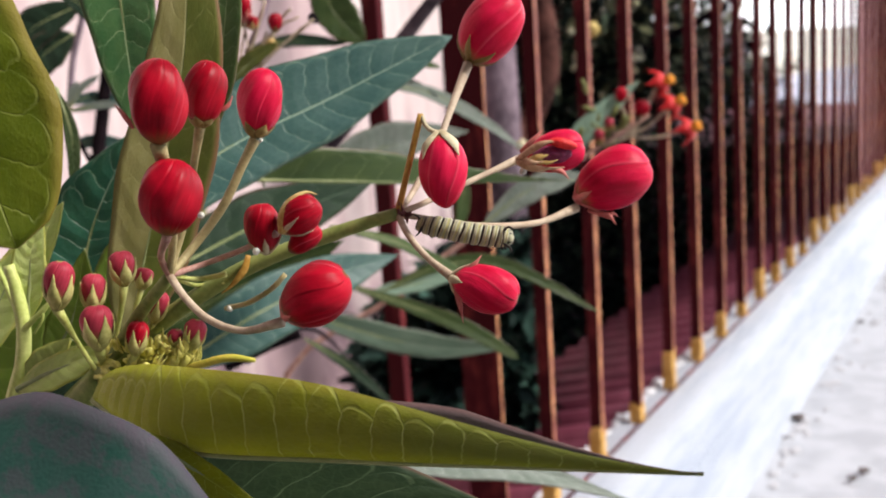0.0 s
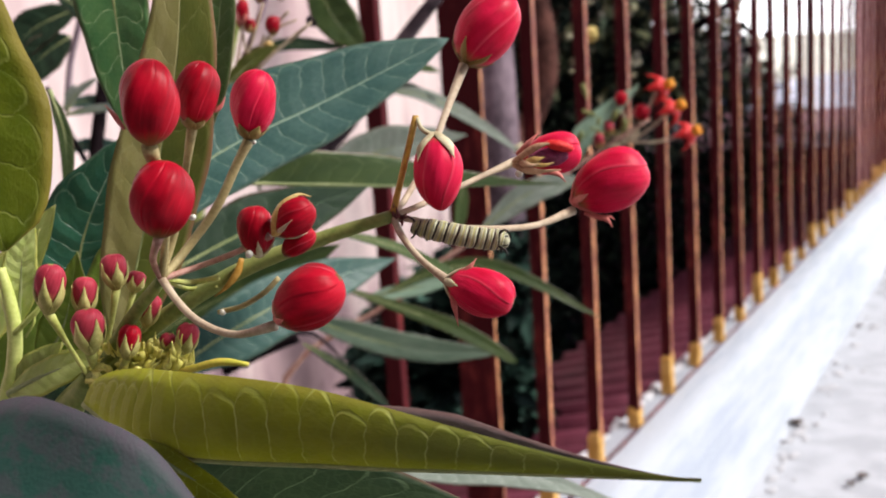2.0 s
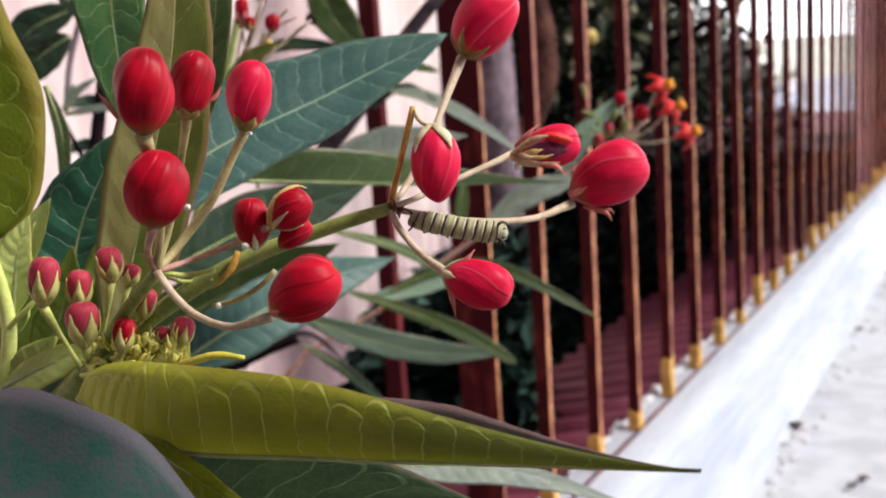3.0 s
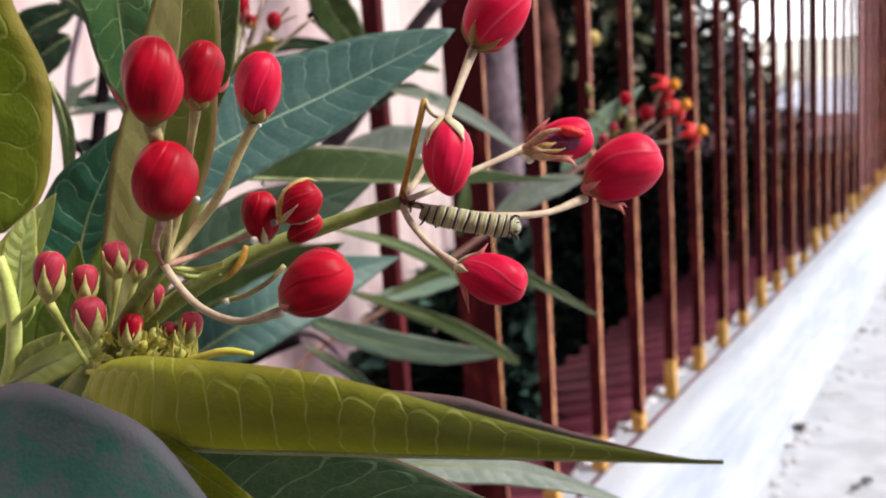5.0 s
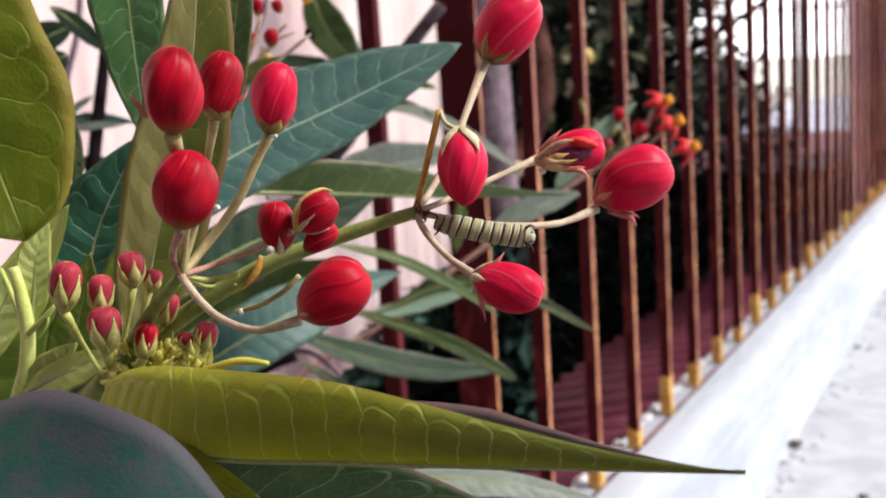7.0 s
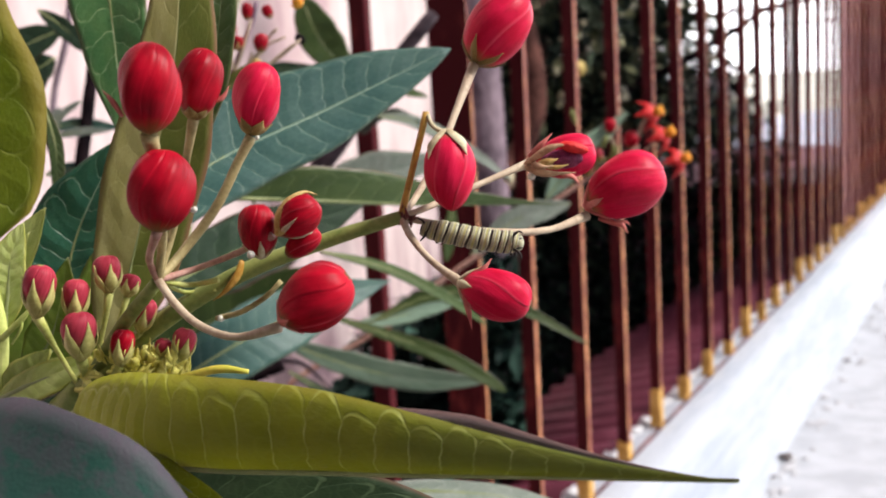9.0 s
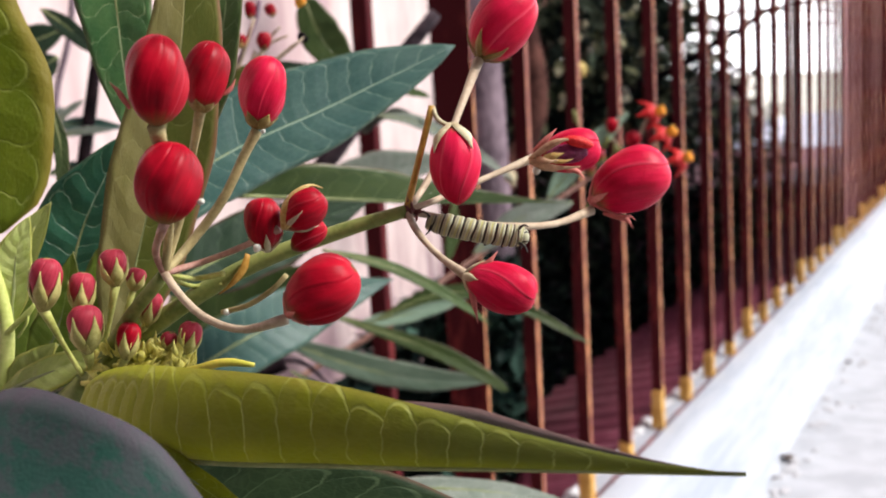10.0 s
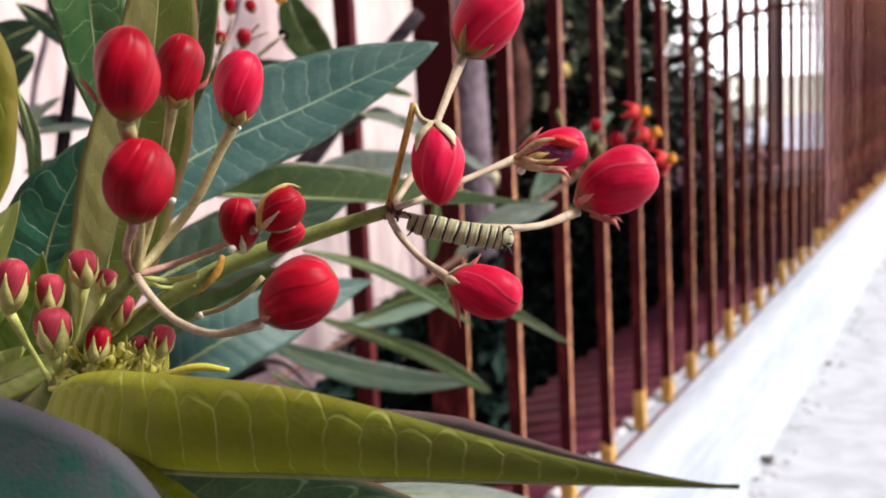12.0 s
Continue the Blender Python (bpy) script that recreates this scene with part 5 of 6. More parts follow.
leaf(milkweed, [(-0.05962, 0.15516, 0.45883), (-0.05546, 0.15534, 0.46547), (-0.05279, 0.15612, 0.47542)], 0.00338, 0.00372, (0.1, -1, 0.1), LEAF_GRASS, "", 0.42, 0.15, seed=17)
leaf(milkweed, [(-0.05112, 0.15053, 0.46130), (-0.04671, 0.15067, 0.46771), (-0.04198, 0.15136, 0.47720)], 0.00328, 0.00377, (0.1, -1, 0.1), LEAF_GRASS, "", 0.42, 0.15, seed=18)
leaf(milkweed, [(-0.09044, 0.17687, 0.43836), (-0.07662, 0.17825, 0.45727), (-0.06565, 0.17843, 0.47516)], 0.00822, 0.00773, (0.2, -1, 0.1), LEAF_GRASS, "", 0.42, 0.15, seed=51)
leaf(milkweed, [(-0.07860, 0.18220, 0.43973), (-0.06682, 0.18298, 0.45534), (-0.05816, 0.18392, 0.47177)], 0.00695, 0.00695, (0.1, -1, 0.1), LEAF_MID, "", 0.42, 0.15, seed=52)
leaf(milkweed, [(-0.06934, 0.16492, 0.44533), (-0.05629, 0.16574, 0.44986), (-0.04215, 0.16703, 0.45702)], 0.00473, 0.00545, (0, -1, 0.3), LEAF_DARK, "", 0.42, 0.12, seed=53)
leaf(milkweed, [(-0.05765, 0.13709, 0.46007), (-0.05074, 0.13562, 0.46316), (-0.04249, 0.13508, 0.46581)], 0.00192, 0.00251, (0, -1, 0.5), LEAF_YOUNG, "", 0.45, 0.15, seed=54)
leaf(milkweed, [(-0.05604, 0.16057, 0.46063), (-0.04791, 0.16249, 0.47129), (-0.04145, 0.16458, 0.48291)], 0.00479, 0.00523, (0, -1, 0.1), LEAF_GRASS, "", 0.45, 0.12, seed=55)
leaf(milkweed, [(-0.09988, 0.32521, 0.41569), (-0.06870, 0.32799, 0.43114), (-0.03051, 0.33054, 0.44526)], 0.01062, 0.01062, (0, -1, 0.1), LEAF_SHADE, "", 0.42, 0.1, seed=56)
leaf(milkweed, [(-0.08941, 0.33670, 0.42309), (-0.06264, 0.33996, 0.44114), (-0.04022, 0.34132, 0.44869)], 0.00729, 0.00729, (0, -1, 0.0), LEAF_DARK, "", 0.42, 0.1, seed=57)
leaf(milkweed, [(-0.03515, 0.33470, 0.44930), (-0.01470, 0.33819, 0.44201), (0.00261, 0.34130, 0.43150), (0.01606, 0.34445, 0.42054)], 0.00198, 0.00180, (0, -1, 0.4), LEAF_MID, "", 0.5, 0.1, seed=58)
leaf(milkweed, [(-0.07203, 0.20780, 0.49876), (-0.06950, 0.20618, 0.48920), (-0.06986, 0.20424, 0.47774)], 0.00140, 0.00130, (0.2, -1, 0), LEAF_SHADE, "", 0.5, 0.1, seed=71)
leaf(milkweed, [(-0.06829, 0.15288, 0.46194), (-0.06201, 0.15245, 0.47144), (-0.05413, 0.15335, 0.48279)], 0.00380, 0.00317, (0.1, -1, 0.1), LEAF_YOUNG, "pale lime young leaf", 0.45, 0.12, seed=72)
leaf(milkweed, [(-0.05766, 0.13928, 0.45954), (-0.05409, 0.13888, 0.46321), (-0.05003, 0.13834, 0.46607)], 0.00146, 0.00175, (0, -1, 0.4), LEAF_YOUNG, "", 0.45, 0.2, seed=73)
stalk("shoot", [(-0.06032, 0.13900, 0.45565), (-0.05869, 0.13900, 0.45900), (-0.05731, 0.13900, 0.46271), (-0.05640, 0.13900, 0.46793), (-0.05684, 0.13950, 0.47270), (-0.05763, 0.14000, 0.47636)], [0.0011, 0.0011, 0.0010, 0.0009, 0.0007], M_SHOOT, milkweed, "thick yellow-green young shoot", 24, 12)
stalk("shoot", [(-0.05646, 0.13850, 0.46768), (-0.05438, 0.13800, 0.46937), (-0.05300, 0.13800, 0.47054), (-0.05216, 0.13800, 0.47144)], [0.00045, 0.00036, 0.00040, 0.00024], M_SHOOT, milkweed, "", 14, 8)
stalk("shoot", [(-0.05319, 0.13800, 0.47018), (-0.05341, 0.13780, 0.46906), (-0.05472, 0.13800, 0.46731)], [0.00024, 0.00020, 0.00014], M_SHOOT, milkweed, "", 10, 6)
leaf(milkweed, [(-0.05717, 0.13860, 0.46039), (-0.05460, 0.13800, 0.46206), (-0.05216, 0.13780, 0.46405), (-0.04997, 0.13780, 0.46645)], 0.00240, 0.00200, (0.1, -1, 0.5), LEAF_YOUNG, "cupped yellow-green young leaf", 0.45, 0.35, seed=91, rib=0.0003)
leaf(milkweed, [(-0.05655, 0.14050, 0.46834), (-0.05543, 0.14050, 0.47352), (-0.05476, 0.14100, 0.47785), (-0.05312, 0.14200, 0.48203)], 0.00260, 0.00220, (0.1, -1, 0.1), LEAF_YOUNG, "pale young leaf", 0.45, 0.12, seed=92)
bm = bmesh.new()
sliver(bm, [(-0.02456, 0.13320, 0.47679), (-0.02521, 0.13268, 0.47504), (-0.02676, 0.13237, 0.47331), (-0.02830, 0.13238, 0.47224)], 0.00050, (0.6, -1, 0), 12)
part("bract", bm, M_PEDICEL_OCHRE, milkweed, "withered thin bract")
settle(milkweed, ROOT)

# ---- caterpillar on the cluster ----
M_CREAM_SKIN = plain("skin_cream", (0.30, 0.30, 0.19), (0.43, 0.42, 0.28), 900, 0.45, 0.2, 0.0001)
M_YELLOW_SKIN = plain("skin_yellow", (0.34, 0.33, 0.12), (0.47, 0.45, 0.18), 900, 0.45, 0.2, 0.0001)
M_BLACK_SKIN = plain("skin_black", (0.012, 0.010, 0.008), (0.035, 0.026, 0.02), 900, 0.4, 0.2, 0.0001)
crawler = thing("caterpillar", "caterpillar with cream, yellow and black bands on a pedicel", "caterpillar")
crawler.location = (0.00269, 0.13240, 0.47802)
BODY = spline([(-0.00306, 0.13396, 0.47931), (-0.00044, 0.13316, 0.47883), (0.00305, 0.13240, 0.47800), (0.00619, 0.13189, 0.47744), (0.00814, 0.13164, 0.47721)], 97)
BODY_LINE = []
M_GREY_SKIN = plain("skin_grey", (0.14, 0.135, 0.085), (0.21, 0.20, 0.13), 900, 0.45, 0.2, 0.0001)
bm = bmesh.new()
rows, around = [], 24
RINGS, STEPS = 11, 14
for i, q in enumerate(spline(BODY[::8], RINGS * STEPS + 1)):
    BODY_LINE.append(q)
for i, (q, (t, a, b)) in enumerate(zip(BODY_LINE, frames_along(BODY_LINE))):
    u = i / (RINGS * STEPS)
    r = 0.00142 * (0.55 + 0.45 * min(1, u / 0.22) ** 0.7) * (1 - 0.20 * max(0, (u - 0.85) / 0.15) ** 2)
    r *= 1 - 0.10 * abs(math.cos(math.pi * u * RINGS)) ** 8 - 0.035 * abs(math.sin(math.pi * u * RINGS)) ** 10
    row = []
    for w in (2 * math.pi * j / around for j in range(around)):
        lean = t * r * (0.22 * math.sin(w + 0.6) + 0.10 * noise.noise((u * 19, math.cos(w), math.sin(w))))
        row.append(bm.verts.new(q + lean + r * (a * math.cos(w) * 0.98 + b * math.sin(w))))
    rows.append(row)
# a broad black ring, thin grey lines, cream and yellow between
BANDS = (1, 1, 0, 0, 3, 0, 0, 2, 2, 0, 3, 0, 0, 1)
for i, (p, q) in enumerate(zip(rows, rows[1:])):
    for j in range(around):
        f = bm.faces.new((p[j], p[(j + 1) % around], q[(j + 1) % around], q[j]))
        f.material_index = BANDS[i % STEPS]
bm.faces.new(rows[0][::-1])
bm.faces.new(rows[-1])
part("body", bm, [M_CREAM_SKIN, M_BLACK_SKIN, M_YELLOW_SKIN, M_GREY_SKIN], crawler)
bm = bmesh.new()
bmesh.ops.create_uvsphere(bm, u_segments=20, v_segments=14, radius=1)
HEAD = Vector((0.00821, 0.13164, 0.47721))
for f in bm.faces:
    c = f.calc_center_median()
    f.material_index = 1 if abs(math.sin(5 * math.atan2(c.y, c.z))) > 0.86 else 0
for v in bm.verts:
    v.co = HEAD + Vector((v.co.x * 0.00078, v.co.y * 0.00099, v.co.z * 0.00106))
part("head", bm, [M_CREAM_SKIN, M_BLACK_SKIN], crawler, "pale head with black stripes")
for pts in ([(0.00771, 0.13071, 0.47825), (0.00826, 0.13029, 0.47871), (0.00879, 0.13005, 0.47850)], [(0.00761, 0.13061, 0.47657), (0.00825, 0.13004, 0.47620), (0.00848, 0.12991, 0.47549)],
            [(-0.00253, 0.13351, 0.47963), (-0.00284, 0.13322, 0.48028), (-0.00339, 0.13307, 0.48062)], [(-0.00250, 0.13288, 0.47901), (-0.00282, 0.13247, 0.47838), (-0.00327, 0.13220, 0.47802)]):
    stalk("filament", pts, [0.00018, 0.00014, 0.00007], M_BLACK_SKIN, crawler, "black feeler", 8, 6)
for i, (x, y) in enumerate(((765, 418), (800, 426), (826, 432), (850, 437), (880, 438), (890, 437))):
    stalk("leg", [BODY[int((x - 738) / 160 * 96)], BODY[int((x - 738) / 160 * 96)] + Vector((0.0001, -0.0002, -0.00158))], [0.00030, 0.00016], M_BLACK_SKIN, crawler, "", 5, 7)
settle(crawler, crawler.location)

# ---- second milkweed, nearer the fence ----
second = thing("milkweed_plant", "slender milkweed growing by the kerb, long narrow leaves", "plant")
ROOT2 = Vector((0.02, 0.47, 0.0))
second.location = ROOT2
stalk("stem", [ROOT2, (0.0, 0.48, 0.15), (-0.11963, 0.47187, 0.29932), (-0.12168, 0.48788, 0.38803), (-0.09616, 0.50686, 0.49320), (-0.08068, 0.51655, 0.54691)], [0.004, 0.0035, 0.003, 0.003, 0.002, 0.0015], M_STEM, second, "", 30, 10)
leaf(second, [(-0.05261, 0.49930, 0.45132), (-0.02157, 0.50091, 0.46027), (0.01578, 0.50169, 0.46464)], 0.01110, 0.00793, (0, -1, 0.4), LEAF_PALE, "", 0.42, 0.1, seed=22)
leaf(second, [(-0.02191, 0.52612, 0.48736), (-0.00158, 0.52525, 0.48253), (0.02225, 0.52267, 0.46827), (0.04318, 0.51969, 0.45175)], 0.00357, 0.00330, (0, -1, 0.5), LEAF_PALE, "", 0.45, 0.1, seed=23)
leaf(second, [(-0.02864, 0.48891, 0.39377), (0.00117, 0.49077, 0.40409), (0.03009, 0.49024, 0.40119), (0.07191, 0.48590, 0.37714)], 0.00370, 0.00343, (0, -1, 0.4), LEAF_SHADE, "", 0.5, 0.15, seed=24)
leaf(second, [(-0.03810, 0.50832, 0.38870), (-0.01170, 0.50899, 0.39242), (0.01763, 0.51011, 0.39866)], 0.00385, 0.00440, (0, -1, 0.4), LEAF_MINT, "", 0.5, 0.1, seed=25)
leaf(second, [(-0.04947, 0.48986, 0.39901), (-0.01853, 0.48761, 0.38660), (0.00718, 0.48553, 0.37505), (0.03205, 0.48260, 0.35886)], 0.00370, 0.00370, (0, -1, 0.4), LEAF_SHADE, "", 0.64, 0.1, seed=26)
leaf(second, [(-0.07419, 0.50752, 0.38425), (-0.04206, 0.50504, 0.37053), (-0.00963, 0.50339, 0.36140), (0.02375, 0.50280, 0.35817)], 0.00714, 0.00604, (0, -1, 0.4), LEAF_DUSTY, "", 0.5, 0.1, seed=27)
stalk("twig", [(-0.09855, 0.50000, 0.36052), (-0.08847, 0.50000, 0.36978), (-0.07498, 0.50000, 0.37550), (-0.06287, 0.50000, 0.37392), (-0.05219, 0.50000, 0.36309), (-0.04695, 0.50000, 0.35393)], [0.0016, 0.0019, 0.0017, 0.0012, 0.0006, 0.0004], M_BRANCH, second, "dark purple arched twig", 20, 8)
leaf(second, [(-0.06701, 0.48536, 0.37409), (-0.04678, 0.48277, 0.35976), (-0.02813, 0.47950, 0.34163)], 0.00264, 0.00264, (0, -1, 0.4), LEAF_DARK, "", 0.5, 0.1, seed=28)
leaf(second, [(0.01756, 0.44446, 0.42904), (0.03870, 0.44688, 0.44245), (0.06047, 0.44777, 0.44738)], 0.00523, 0.00571, (0, -1, 0.4), LEAF_PALE, "", 0.5, 0.1, seed=29)
leaf(second, [(-0.05168, 0.51621, 0.54505), (-0.04383, 0.51236, 0.52370), (-0.03037, 0.50938, 0.50721)], 0.01004, 0.00898, (0, -1, 0.2), LEAF_SHADE, "", 0.5, 0.1, seed=30)
leaf(second, [(-0.08722, 0.50958, 0.50826), (-0.06318, 0.51014, 0.51140), (-0.03824, 0.50957, 0.50823)], 0.00317, 0.00317, (0, -1, 0.3), LEAF_DARK, "", 0.5, 0.1, seed=31)
leaf(second, [(-0.01877, 0.50854, 0.50255), (-0.00584, 0.50768, 0.49781), (0.00453, 0.50709, 0.49454)], 0.00211, 0.00211, (0, -1, 0.3), LEAF_MID, "", 0.5, 0.1, seed=32)
leaf(second, [(-0.12983, 0.41137, 0.52714), (-0.14725, 0.41007, 0.51993), (-0.15862, 0.40795, 0.50815)], 0.00761, 0.00719, (0, -1, 0.2), LEAF_DARK, "", 0.5, 0.1, seed=33)
leaf(second, [(-0.13262, 0.40953, 0.51690), (-0.14365, 0.40834, 0.51032), (-0.15706, 0.40643, 0.49972)], 0.00761, 0.00719, (0, -1, 0.2), LEAF_DARK, "", 0.5, 0.1, seed=34)
leaf(second, [(-0.12062, 0.36102, 0.52967), (-0.11181, 0.35977, 0.52272), (-0.10313, 0.35818, 0.51396)], 0.00296, 0.00296, (0, -1, 0.2), LEAF_DARK, "", 0.5, 0.1, seed=35)
leaf(second, [(-0.15470, 0.45549, 0.49006), (-0.14145, 0.45589, 0.49225), (-0.12259, 0.45533, 0.48917)], 0.00238, 0.00238, (0, -1, 0.2), LEAF_BLUE, "", 0.5, 0.1, seed=36)
leaf(second, [(-0.15589, 0.45225, 0.47208), (-0.14266, 0.45260, 0.47404), (-0.12618, 0.45207, 0.47111)], 0.00285, 0.00285, (0, -1, 0.2), LEAF_BLUE, "", 0.5, 0.1, seed=37)
stalk("twig", [(-0.13276, 0.46137, 0.52265), (-0.13708, 0.45677, 0.49713), (-0.14296, 0.45049, 0.46234), (-0.15283, 0.43791, 0.39263), (-0.15429, 0.42100, 0.29894)], [0.0022, 0.0028, 0.0030, 0.0031, 0.0031], M_TWIG, second, "dark upright stem")
stalk("twig", [(-0.16056, 0.45704, 0.49864), (-0.15081, 0.45312, 0.47691), (-0.14391, 0.45050, 0.46240)], 0.00107, M_TWIG, second)
stalk("twig", [(0.01092, 0.57577, 0.53728), (-0.01793, 0.56990, 0.50470), (-0.04223, 0.56428, 0.47358), (-0.06307, 0.56005, 0.45012), (-0.08770, 0.54337, 0.41398)], [0.00355, 0.00414, 0.00503, 0.00503, 0.00473], M_BRANCH, second, "dark slanting branch")
stalk("twig", [(-0.02953, 0.55693, 0.47948), (-0.02061, 0.54784, 0.48551), (-0.01166, 0.53811, 0.48799), (-0.00213, 0.52709, 0.48329), (0.00700, 0.52570, 0.47565)], [0.00262, 0.00203, 0.00232, 0.00174, 0.00116], M_PETIOLE, second, "dark green leaf stalk")
stalk("twig", [(-0.06944, 0.48595, 0.37737), (-0.08300, 0.48508, 0.37251), (-0.10478, 0.48345, 0.36349)], [0.00317, 0.00264, 0.00264], M_TWIG, second)
leaf(second, [(0.01117, 0.44847, 0.45125), (0.00984, 0.44616, 0.43844), (0.00714, 0.44399, 0.42642)], 0.00285, 0.00285, (0, -1, 0.2), LEAF_MID, "", 0.5, 0.1, seed=38)
bm = bmesh.new()
sliver(bm, [(0.04685, 0.60579, 0.45011), (0.04852, 0.60520, 0.44624), (0.04949, 0.60446, 0.44116)], 0.00380, (0, -1, 0.3))
part("pale_petal", bm, M_SEPAL, second, "small white fallen petal")
for k, pts in enumerate(([(-0.14693, 0.43881, 0.48881), (-0.14254, 0.43968, 0.49585), (-0.13380, 0.44018, 0.50136)], [(-0.14790, 0.43863, 0.48731), (-0.13626, 0.43848, 0.48894), (-0.12249, 0.43803, 0.48893)], [(-0.14742, 0.43870, 0.48795), (-0.14570, 0.43964, 0.49491), (-0.14281, 0.44016, 0.49916)])):
    leaf(second, pts, 0.00178, 0.00155, (0, -1, 0.2), LEAF_PALE, "", 0.5, 0.1, seed=60 + k, nu=14, nv=3)
stalk("twig", [(-0.16126, 0.52921, 0.55217), (-0.16452, 0.52634, 0.53138), (-0.17093, 0.52360, 0.51075), (-0.17489, 0.52030, 0.48685)], 0.00159, M_BARK, second)
# its own small buds
for b, t, r in (((-0.05158, 0.30692, 0.51147), (-0.05072, 0.30838, 0.51954), 0.00190), ((-0.04312, 0.30660, 0.50968), (-0.04247, 0.30749, 0.51464), 0.00210), ((-0.05171, 0.31702, 0.51110), (-0.05082, 0.31765, 0.51460), 0.00164), ((-0.04634, 0.30821, 0.51864), (-0.04603, 0.30906, 0.52331), 0.00159)):
    bud(second, b, t, r, M_BUD, 0.4, 5, None, "small red bud", 0.25)
bud(second, (-0.04058, 0.31419, 0.51924), (-0.04196, 0.31472, 0.52278), 0.00159, M_BUD, 0.4, 5, None, "small red bud", 0.25)
bud(second, (-0.03379, 0.31437, 0.52138), (-0.03169, 0.31481, 0.52472), 0.00159, M_ORANGE, 0.4, 0, None, "small orange bud")
for pts in ([(-0.04314, 0.30654, 0.50937), (-0.04600, 0.30567, 0.50455), (-0.05158, 0.30348, 0.49240)], [(-0.03182, 0.30709, 0.51239), (-0.03947, 0.30616, 0.50725), (-0.05295, 0.30406, 0.49562)], [(-0.04507, 0.30820, 0.51856), (-0.04896, 0.30627, 0.50786), (-0.05453, 0.30408, 0.49572)], [(-0.03589, 0.30725, 0.51328), (-0.04243, 0.30676, 0.51057), (-0.05095, 0.30517, 0.50174)], [(-0.05128, 0.30686, 0.51114), (-0.05322, 0.30547, 0.50345), (-0.05532, 0.30409, 0.49577)]):
    stalk("pedicel", pts, [0.00040, 0.00048, 0.00079], M_PEDICEL, second, "", 8, 6)
stalk("pedicel", [(-0.04559, 0.31, 0.50335), (-0.03717, 0.31, 0.50872), (-0.03243, 0.31, 0.51228)], [0.0006, 0.00045, 0.00035], M_PEDICEL, second, "", 10, 6)
M_MAUVE_STEM = plain("stem_mauve", (0.10, 0.055, 0.085), (0.22, 0.14, 0.18), 200, 0.6, 0.3, 0.0004)
stalk("stem", [(-0.05450, 0.30700, 0.49600), (-0.05084, 0.30700, 0.50493), (-0.04782, 0.30800, 0.51177), (-0.04518, 0.30900, 0.51785), (-0.04357, 0.31000, 0.52323)], [0.0011, 0.0009, 0.0008, 0.0008, 0.0007], M_MAUVE_STEM, second, "mauve flower stalk", 16, 8)
leaf(second, [(-0.05740, 0.30400, 0.49552), (-0.05137, 0.30400, 0.50075), (-0.04682, 0.30400, 0.50387), (-0.04137, 0.30400, 0.50662)], 0.00270, 0.00220, (0, -1, 0.3), LEAF_DULL, "small olive leaf", 0.45, 0.15, seed=81)
for pts in ([(-0.04931, 0.306, 0.50092), (-0.04733, 0.306, 0.50516), (-0.04517, 0.306, 0.50968)], [(-0.04700, 0.306, 0.50300), (-0.04420, 0.307, 0.50800), (-0.04215, 0.308, 0.51000)], [(-0.05084, 0.306, 0.50493), (-0.05110, 0.306, 0.50950), (-0.05136, 0.306, 0.51425)], [(-0.04215, 0.3075, 0.51150), (-0.03980, 0.307, 0.51420), (-0.03800, 0.307, 0.51560)]):
    stalk("pedicel", pts, [0.00055, 0.00045, 0.00040], M_PEDICEL, second, "", 10, 6)
bud(second, (-0.05136, 0.3058, 0.51300), (-0.05041, 0.3065, 0.51960), 0.00190, M_BUD, 0.8, 5, M_SEPAL_RED, "small red bud with pink sepals", 0.5, 0.3)
bud(second, (-0.04903, 0.3055, 0.51055), (-0.04850, 0.3058, 0.51420), 0.00150, M_BUD, 0.2, 5, M_HUSK, "small red bud with tan sepals", 0.6, 0.3)
bud(second, (-0.04560, 0.3065, 0.50520), (-0.04300, 0.3062, 0.50700), 0.00180, M_HUSK, 0.2, 0, None, "tan withered flower base")
bud(second, (-0.03330, 0.3098, 0.51180), (-0.03140, 0.3095, 0.51340), 0.00170, M_TWIG, 0.4, 0, None, "withered dark purple bud")
settle(second, ROOT2)

# ---- flowering stem by the bars ----
bloom = thing("milkweed_flower_stem", "milkweed stem with open red and orange flowers near the bars", "plant")
ROOT3 = Vector((0.03, 0.53, 0.0))
BLOOM_FOOT = ROOT3 + Vector((0, 0, -0.0024))
bloom.location = BLOOM_FOOT
stalk("stem", [ROOT3, (-0.03, 0.53, 0.2), (-0.08721, 0.52888, 0.33371), (-0.02870, 0.53751, 0.38153), (0.02909, 0.54417, 0.41851), (0.06246, 0.54782, 0.43871), (0.08367, 0.55005, 0.45110), (0.11085, 0.55268, 0.46569)], [0.003, 0.0028, 0.0014, 0.0014, 0.0013, 0.0012, 0.001], M_PEDICEL_BROWN, bloom, "", 30, 8)
leaf(bloom, [(0.06120, 0.54835, 0.44166), (0.08002, 0.55201, 0.46194), (0.10618, 0.55584, 0.48318)], 0.00639, 0.00581, (0, -1, 0.3), LEAF_MINT, "pale blue-green leaf", 0.45, 0.1, seed=41)
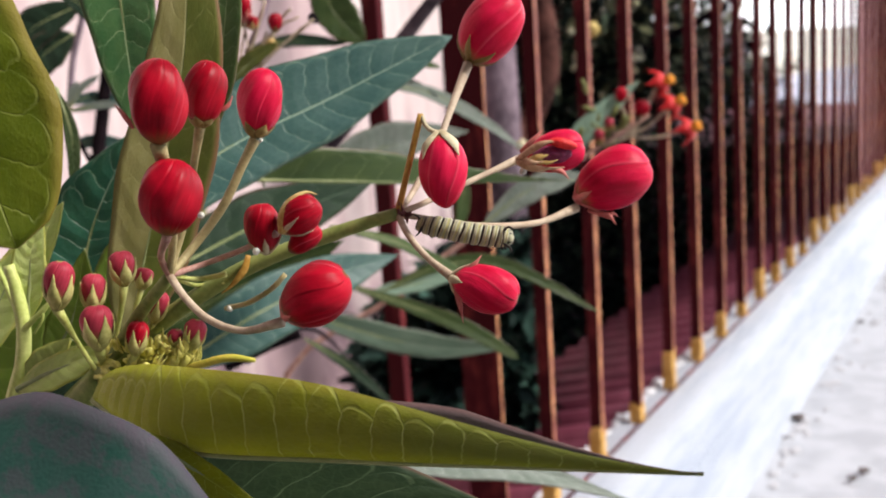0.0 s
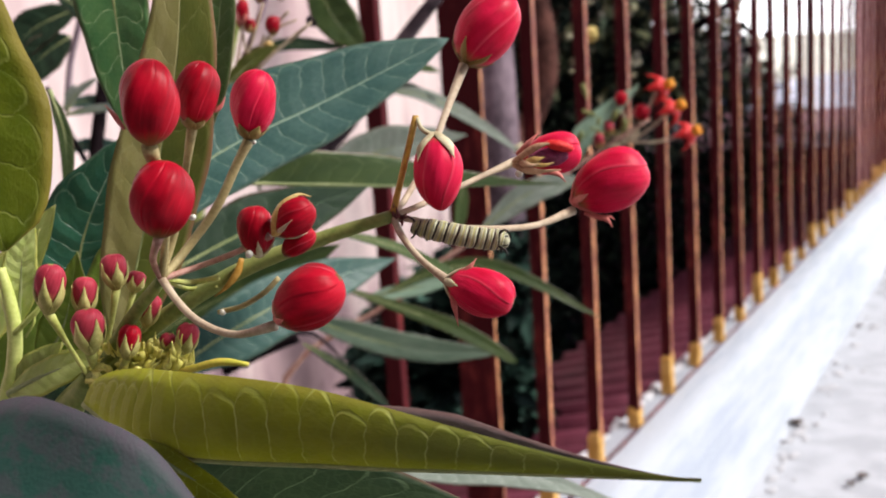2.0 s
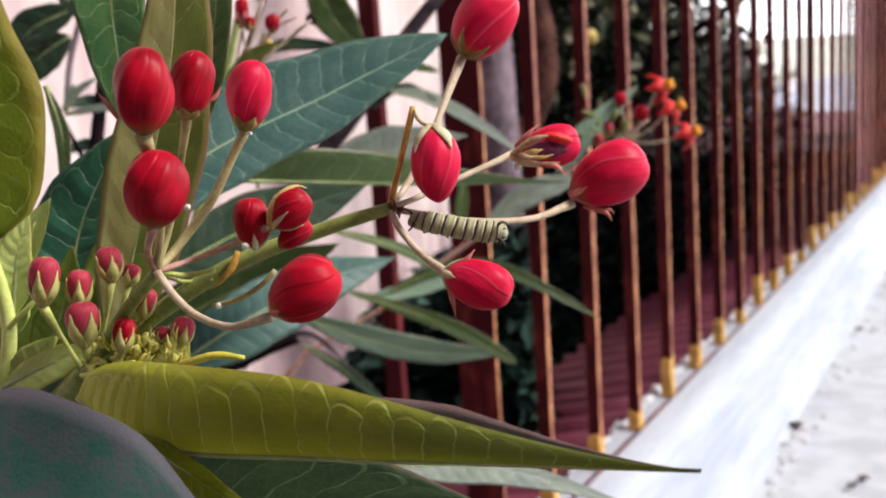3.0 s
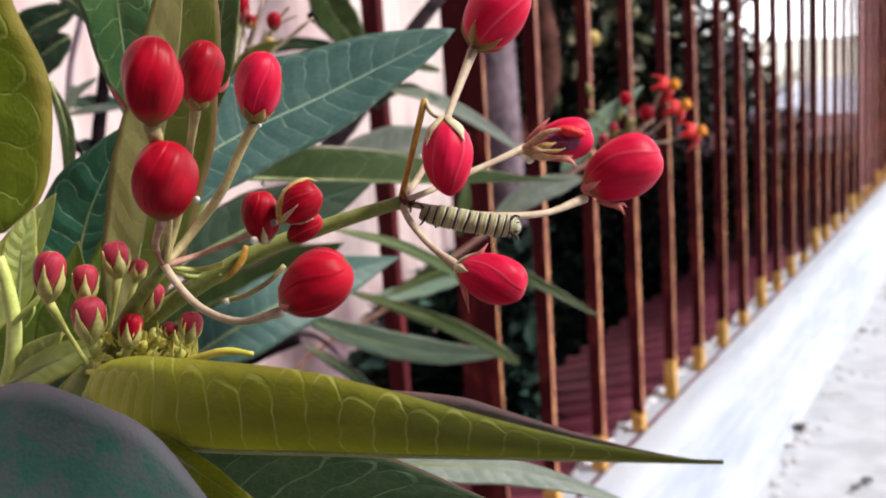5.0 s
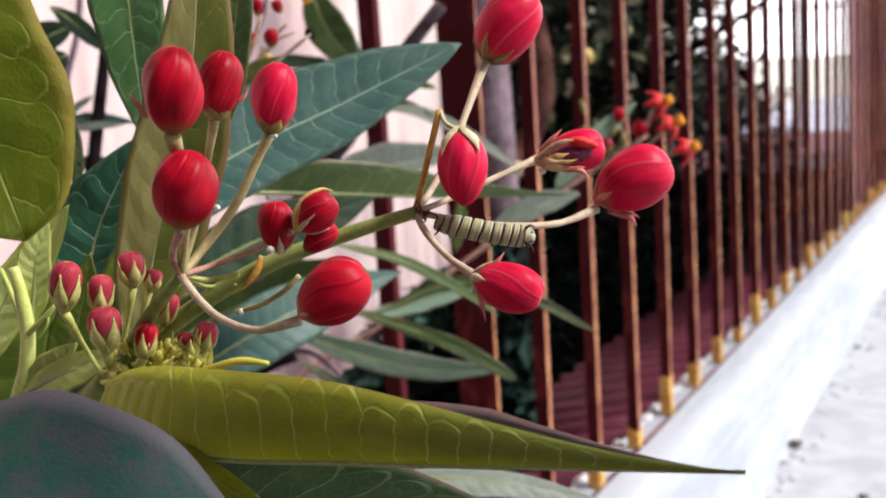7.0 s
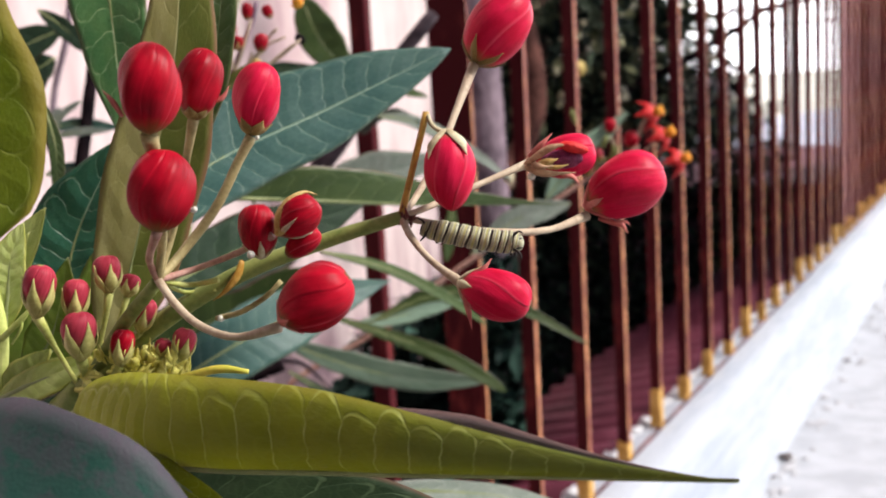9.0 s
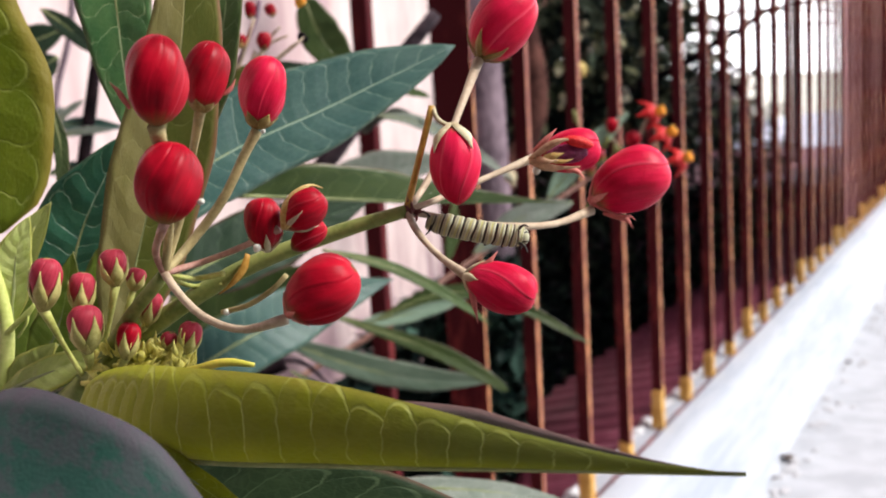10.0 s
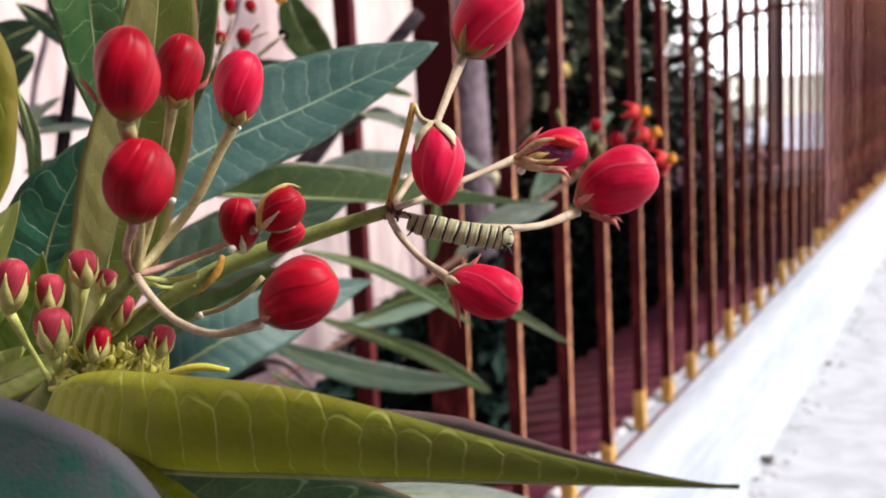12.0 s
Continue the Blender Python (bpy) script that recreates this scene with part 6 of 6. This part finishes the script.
for b, t, r in (((0.10611, 0.55248, 0.46456), (0.10788, 0.55411, 0.47362), 0.00407), ((0.09617, 0.55394, 0.47265), (0.09728, 0.55537, 0.48061), 0.00320), ((0.08998, 0.55137, 0.45844), (0.08933, 0.55278, 0.46621), 0.00262), ((0.08429, 0.55015, 0.45164), (0.08370, 0.55171, 0.46027), 0.00291)):
    bud(bloom, b, t, r, M_BUD_YOUNG if r < 0.0032 else M_BUD, 0.4, 0, None, "small red bud")
    stalk("pedicel", [b, (Vector(b) + Vector((0.10139, 0.55072, 0.45484))) / 2, (0.09849, 0.55076, 0.45502)], 0.00087, M_PEDICEL, bloom, "", 8, 6)
for c, cap in (((0.11624, 0.55546, 0.48110), (0.12313, 0.55083, 0.48361)), ((0.12128, 0.55334, 0.46932), (0.12822, 0.54898, 0.47334)), ((0.12860, 0.55108, 0.45681), (0.13538, 0.54649, 0.45953))):
    c, cap = Vector(c), Vector(cap)
    flower = new("flower")
    flower.parent = bloom
    flower["label"] = "open flower, red reflexed petals, orange crown"
    ax = (cap - c).normalized()
    sd = ax.cross(Vector((0, -1, 0.2))).normalized()
    up = sd.cross(ax)
    bm = bmesh.new()
    for k in range(5):
        w = 2 * math.pi * k / 5 + 0.4
        o = sd * math.cos(w) + up * math.sin(w)
        sliver(bm, [c + ax * 0.004, c + o * 0.005 + ax * 0.002, c + o * 0.0090 - ax * 0.004], 0.0036, ax + o * 0.3)
    part("petals", bm, M_PETAL, flower)
    bm = bmesh.new()
    for k in range(5):
        w = 2 * math.pi * k / 5
        o = sd * math.cos(w) + up * math.sin(w)
        lobed(bm, c + ax * 0.003 + o * 0.0010, cap + o * 0.0019, 0.0013, rings=8, around=8)
    part("crown", bm, M_ORANGE, flower, "orange crown")
    stalk("pedicel", [c, c.lerp(Vector((0.09849, 0.55076, 0.45502)), 0.5) + Vector((0, 0, -0.002)), (0.09849, 0.55076, 0.45502)], 0.00102, M_PEDICEL, bloom, "", 8, 6)
bm = bmesh.new()
rng = random.Random(31)
for _ in range(22):
    o = Vector((0.08695, 0.55105, 0.45662)) + Vector((rng.gauss(0, 0.008), rng.gauss(0, 0.004), rng.gauss(0, 0.008)))
    lobed(bm, o, o + Vector((rng.gauss(0, 0.003), 0, rng.uniform(0.003, 0.009))), rng.uniform(0.0007, 0.0014), rings=6, around=8)
part("bud_tuft", bm, M_TAN, bloom, "tuft of small greenish buds")
settle(bloom, ROOT3)


LEAF_FOOT = Vector((-0.04359, 0.12522, 0.46183))


def turned(foot, x, y, z):
    """A small turn about a foot point."""
    return Matrix.Translation(foot) @ pose(0, 0, 0, x, y, z) @ Matrix.Translation(-foot)


def motions():
    # wind: degrees about x, y and z, round each stem's foot or the leaf's base
    leaf_turns = [
        (0, 0.000, 0.000, -0.000),
        (0.5, 0.063, 0.123, -0.050),
        (1, 0.081, 0.159, -0.043),
        (1.5, 0.116, 0.227, -0.094),
        (2, 0.020, 0.040, 0.002),
        (2.5, 0.048, 0.094, -0.043),
        (3, 0.005, 0.010, -0.057),
        (5, -0.153, -0.298, -0.004),
        (5.5, -0.082, -0.159, -0.029),
        (6, -0.095, -0.185, -0.017),
        (6.5, -0.073, -0.143, 0.022),
        (7, 0.013, 0.025, 0.052),
        (7.5, -0.075, -0.146, -0.047),
        (9.5, -0.226, -0.437, -0.157),
        (10, -0.103, -0.199, -0.037),
        (10.5, -0.050, -0.098, 0.050),
        (11, -0.028, -0.055, 0.085),
        (11.5, -0.118, -0.229, -0.005),
        (12, -0.112, -0.220, 0.085),
    ]
    bloom_turns = [
        (0, -0.000, 0.000, -0.000),
        (0.5, 0.012, 0.044, -0.007),
        (1, 0.036, 0.183, -0.024),
        (1.5, 0.025, 0.204, -0.024),
        (2, 0.015, 0.129, -0.015),
        (2.5, 0.038, 0.296, -0.035),
        (3, 0.018, 0.115, -0.014),
        (5, 0.022, 0.134, -0.017),
        (5.5, 0.011, 0.073, -0.009),
        (6, 0.009, 0.081, -0.009),
        (6.5, -0.002, -0.076, 0.007),
        (7, -0.006, -0.099, 0.011),
        (7.5, -0.009, -0.109, 0.012),
        (9.5, -0.005, -0.130, 0.013),
        (10, -0.009, -0.145, 0.015),
        (10.5, -0.007, -0.180, 0.018),
        (11, -0.004, -0.112, 0.011),
        (11.5, -0.006, -0.098, 0.010),
        (12, -0.007, -0.140, 0.015),
    ]
    second_turns = [
        (0, 0.000, 0.000, -0.000),
        (0.5, -0.001, -0.033, 0.005),
        (1, 0.006, -0.043, 0.006),
        (1.5, 0.002, 0.026, -0.004),
        (2, 0.004, 0.045, -0.007),
        (2.5, 0.005, 0.018, -0.003),
        (3, 0.004, 0.088, -0.013),
        (5, 0.003, -0.036, 0.005),
        (5.5, -0.000, 0.035, -0.005),
        (6, 0.000, -0.004, 0.001),
        (6.5, -0.000, 0.033, -0.005),
        (7, -0.003, -0.223, 0.033),
        (7.5, -0.001, -0.160, 0.024),
        (9.5, -0.002, -0.193, 0.029),
        (10, -0.002, -0.197, 0.029),
        (10.5, -0.006, -0.338, 0.051),
        (11, -0.006, -0.292, 0.044),
        (11.5, -0.006, -0.218, 0.033),
        (12, -0.005, -0.205, 0.031),
    ]
    walk(low_leaf, [(t, turned(LEAF_FOOT, x, y, z)) for t, x, y, z in leaf_turns])
    walk(bloom, [(t, Matrix.Translation(BLOOM_FOOT) @ pose(0, 0, 0, x, y, z)) for t, x, y, z in bloom_turns])
    walk(second, [(t, Matrix.Translation(ROOT2) @ pose(0, 0, 0, x, y, z)) for t, x, y, z in second_turns])


motions()
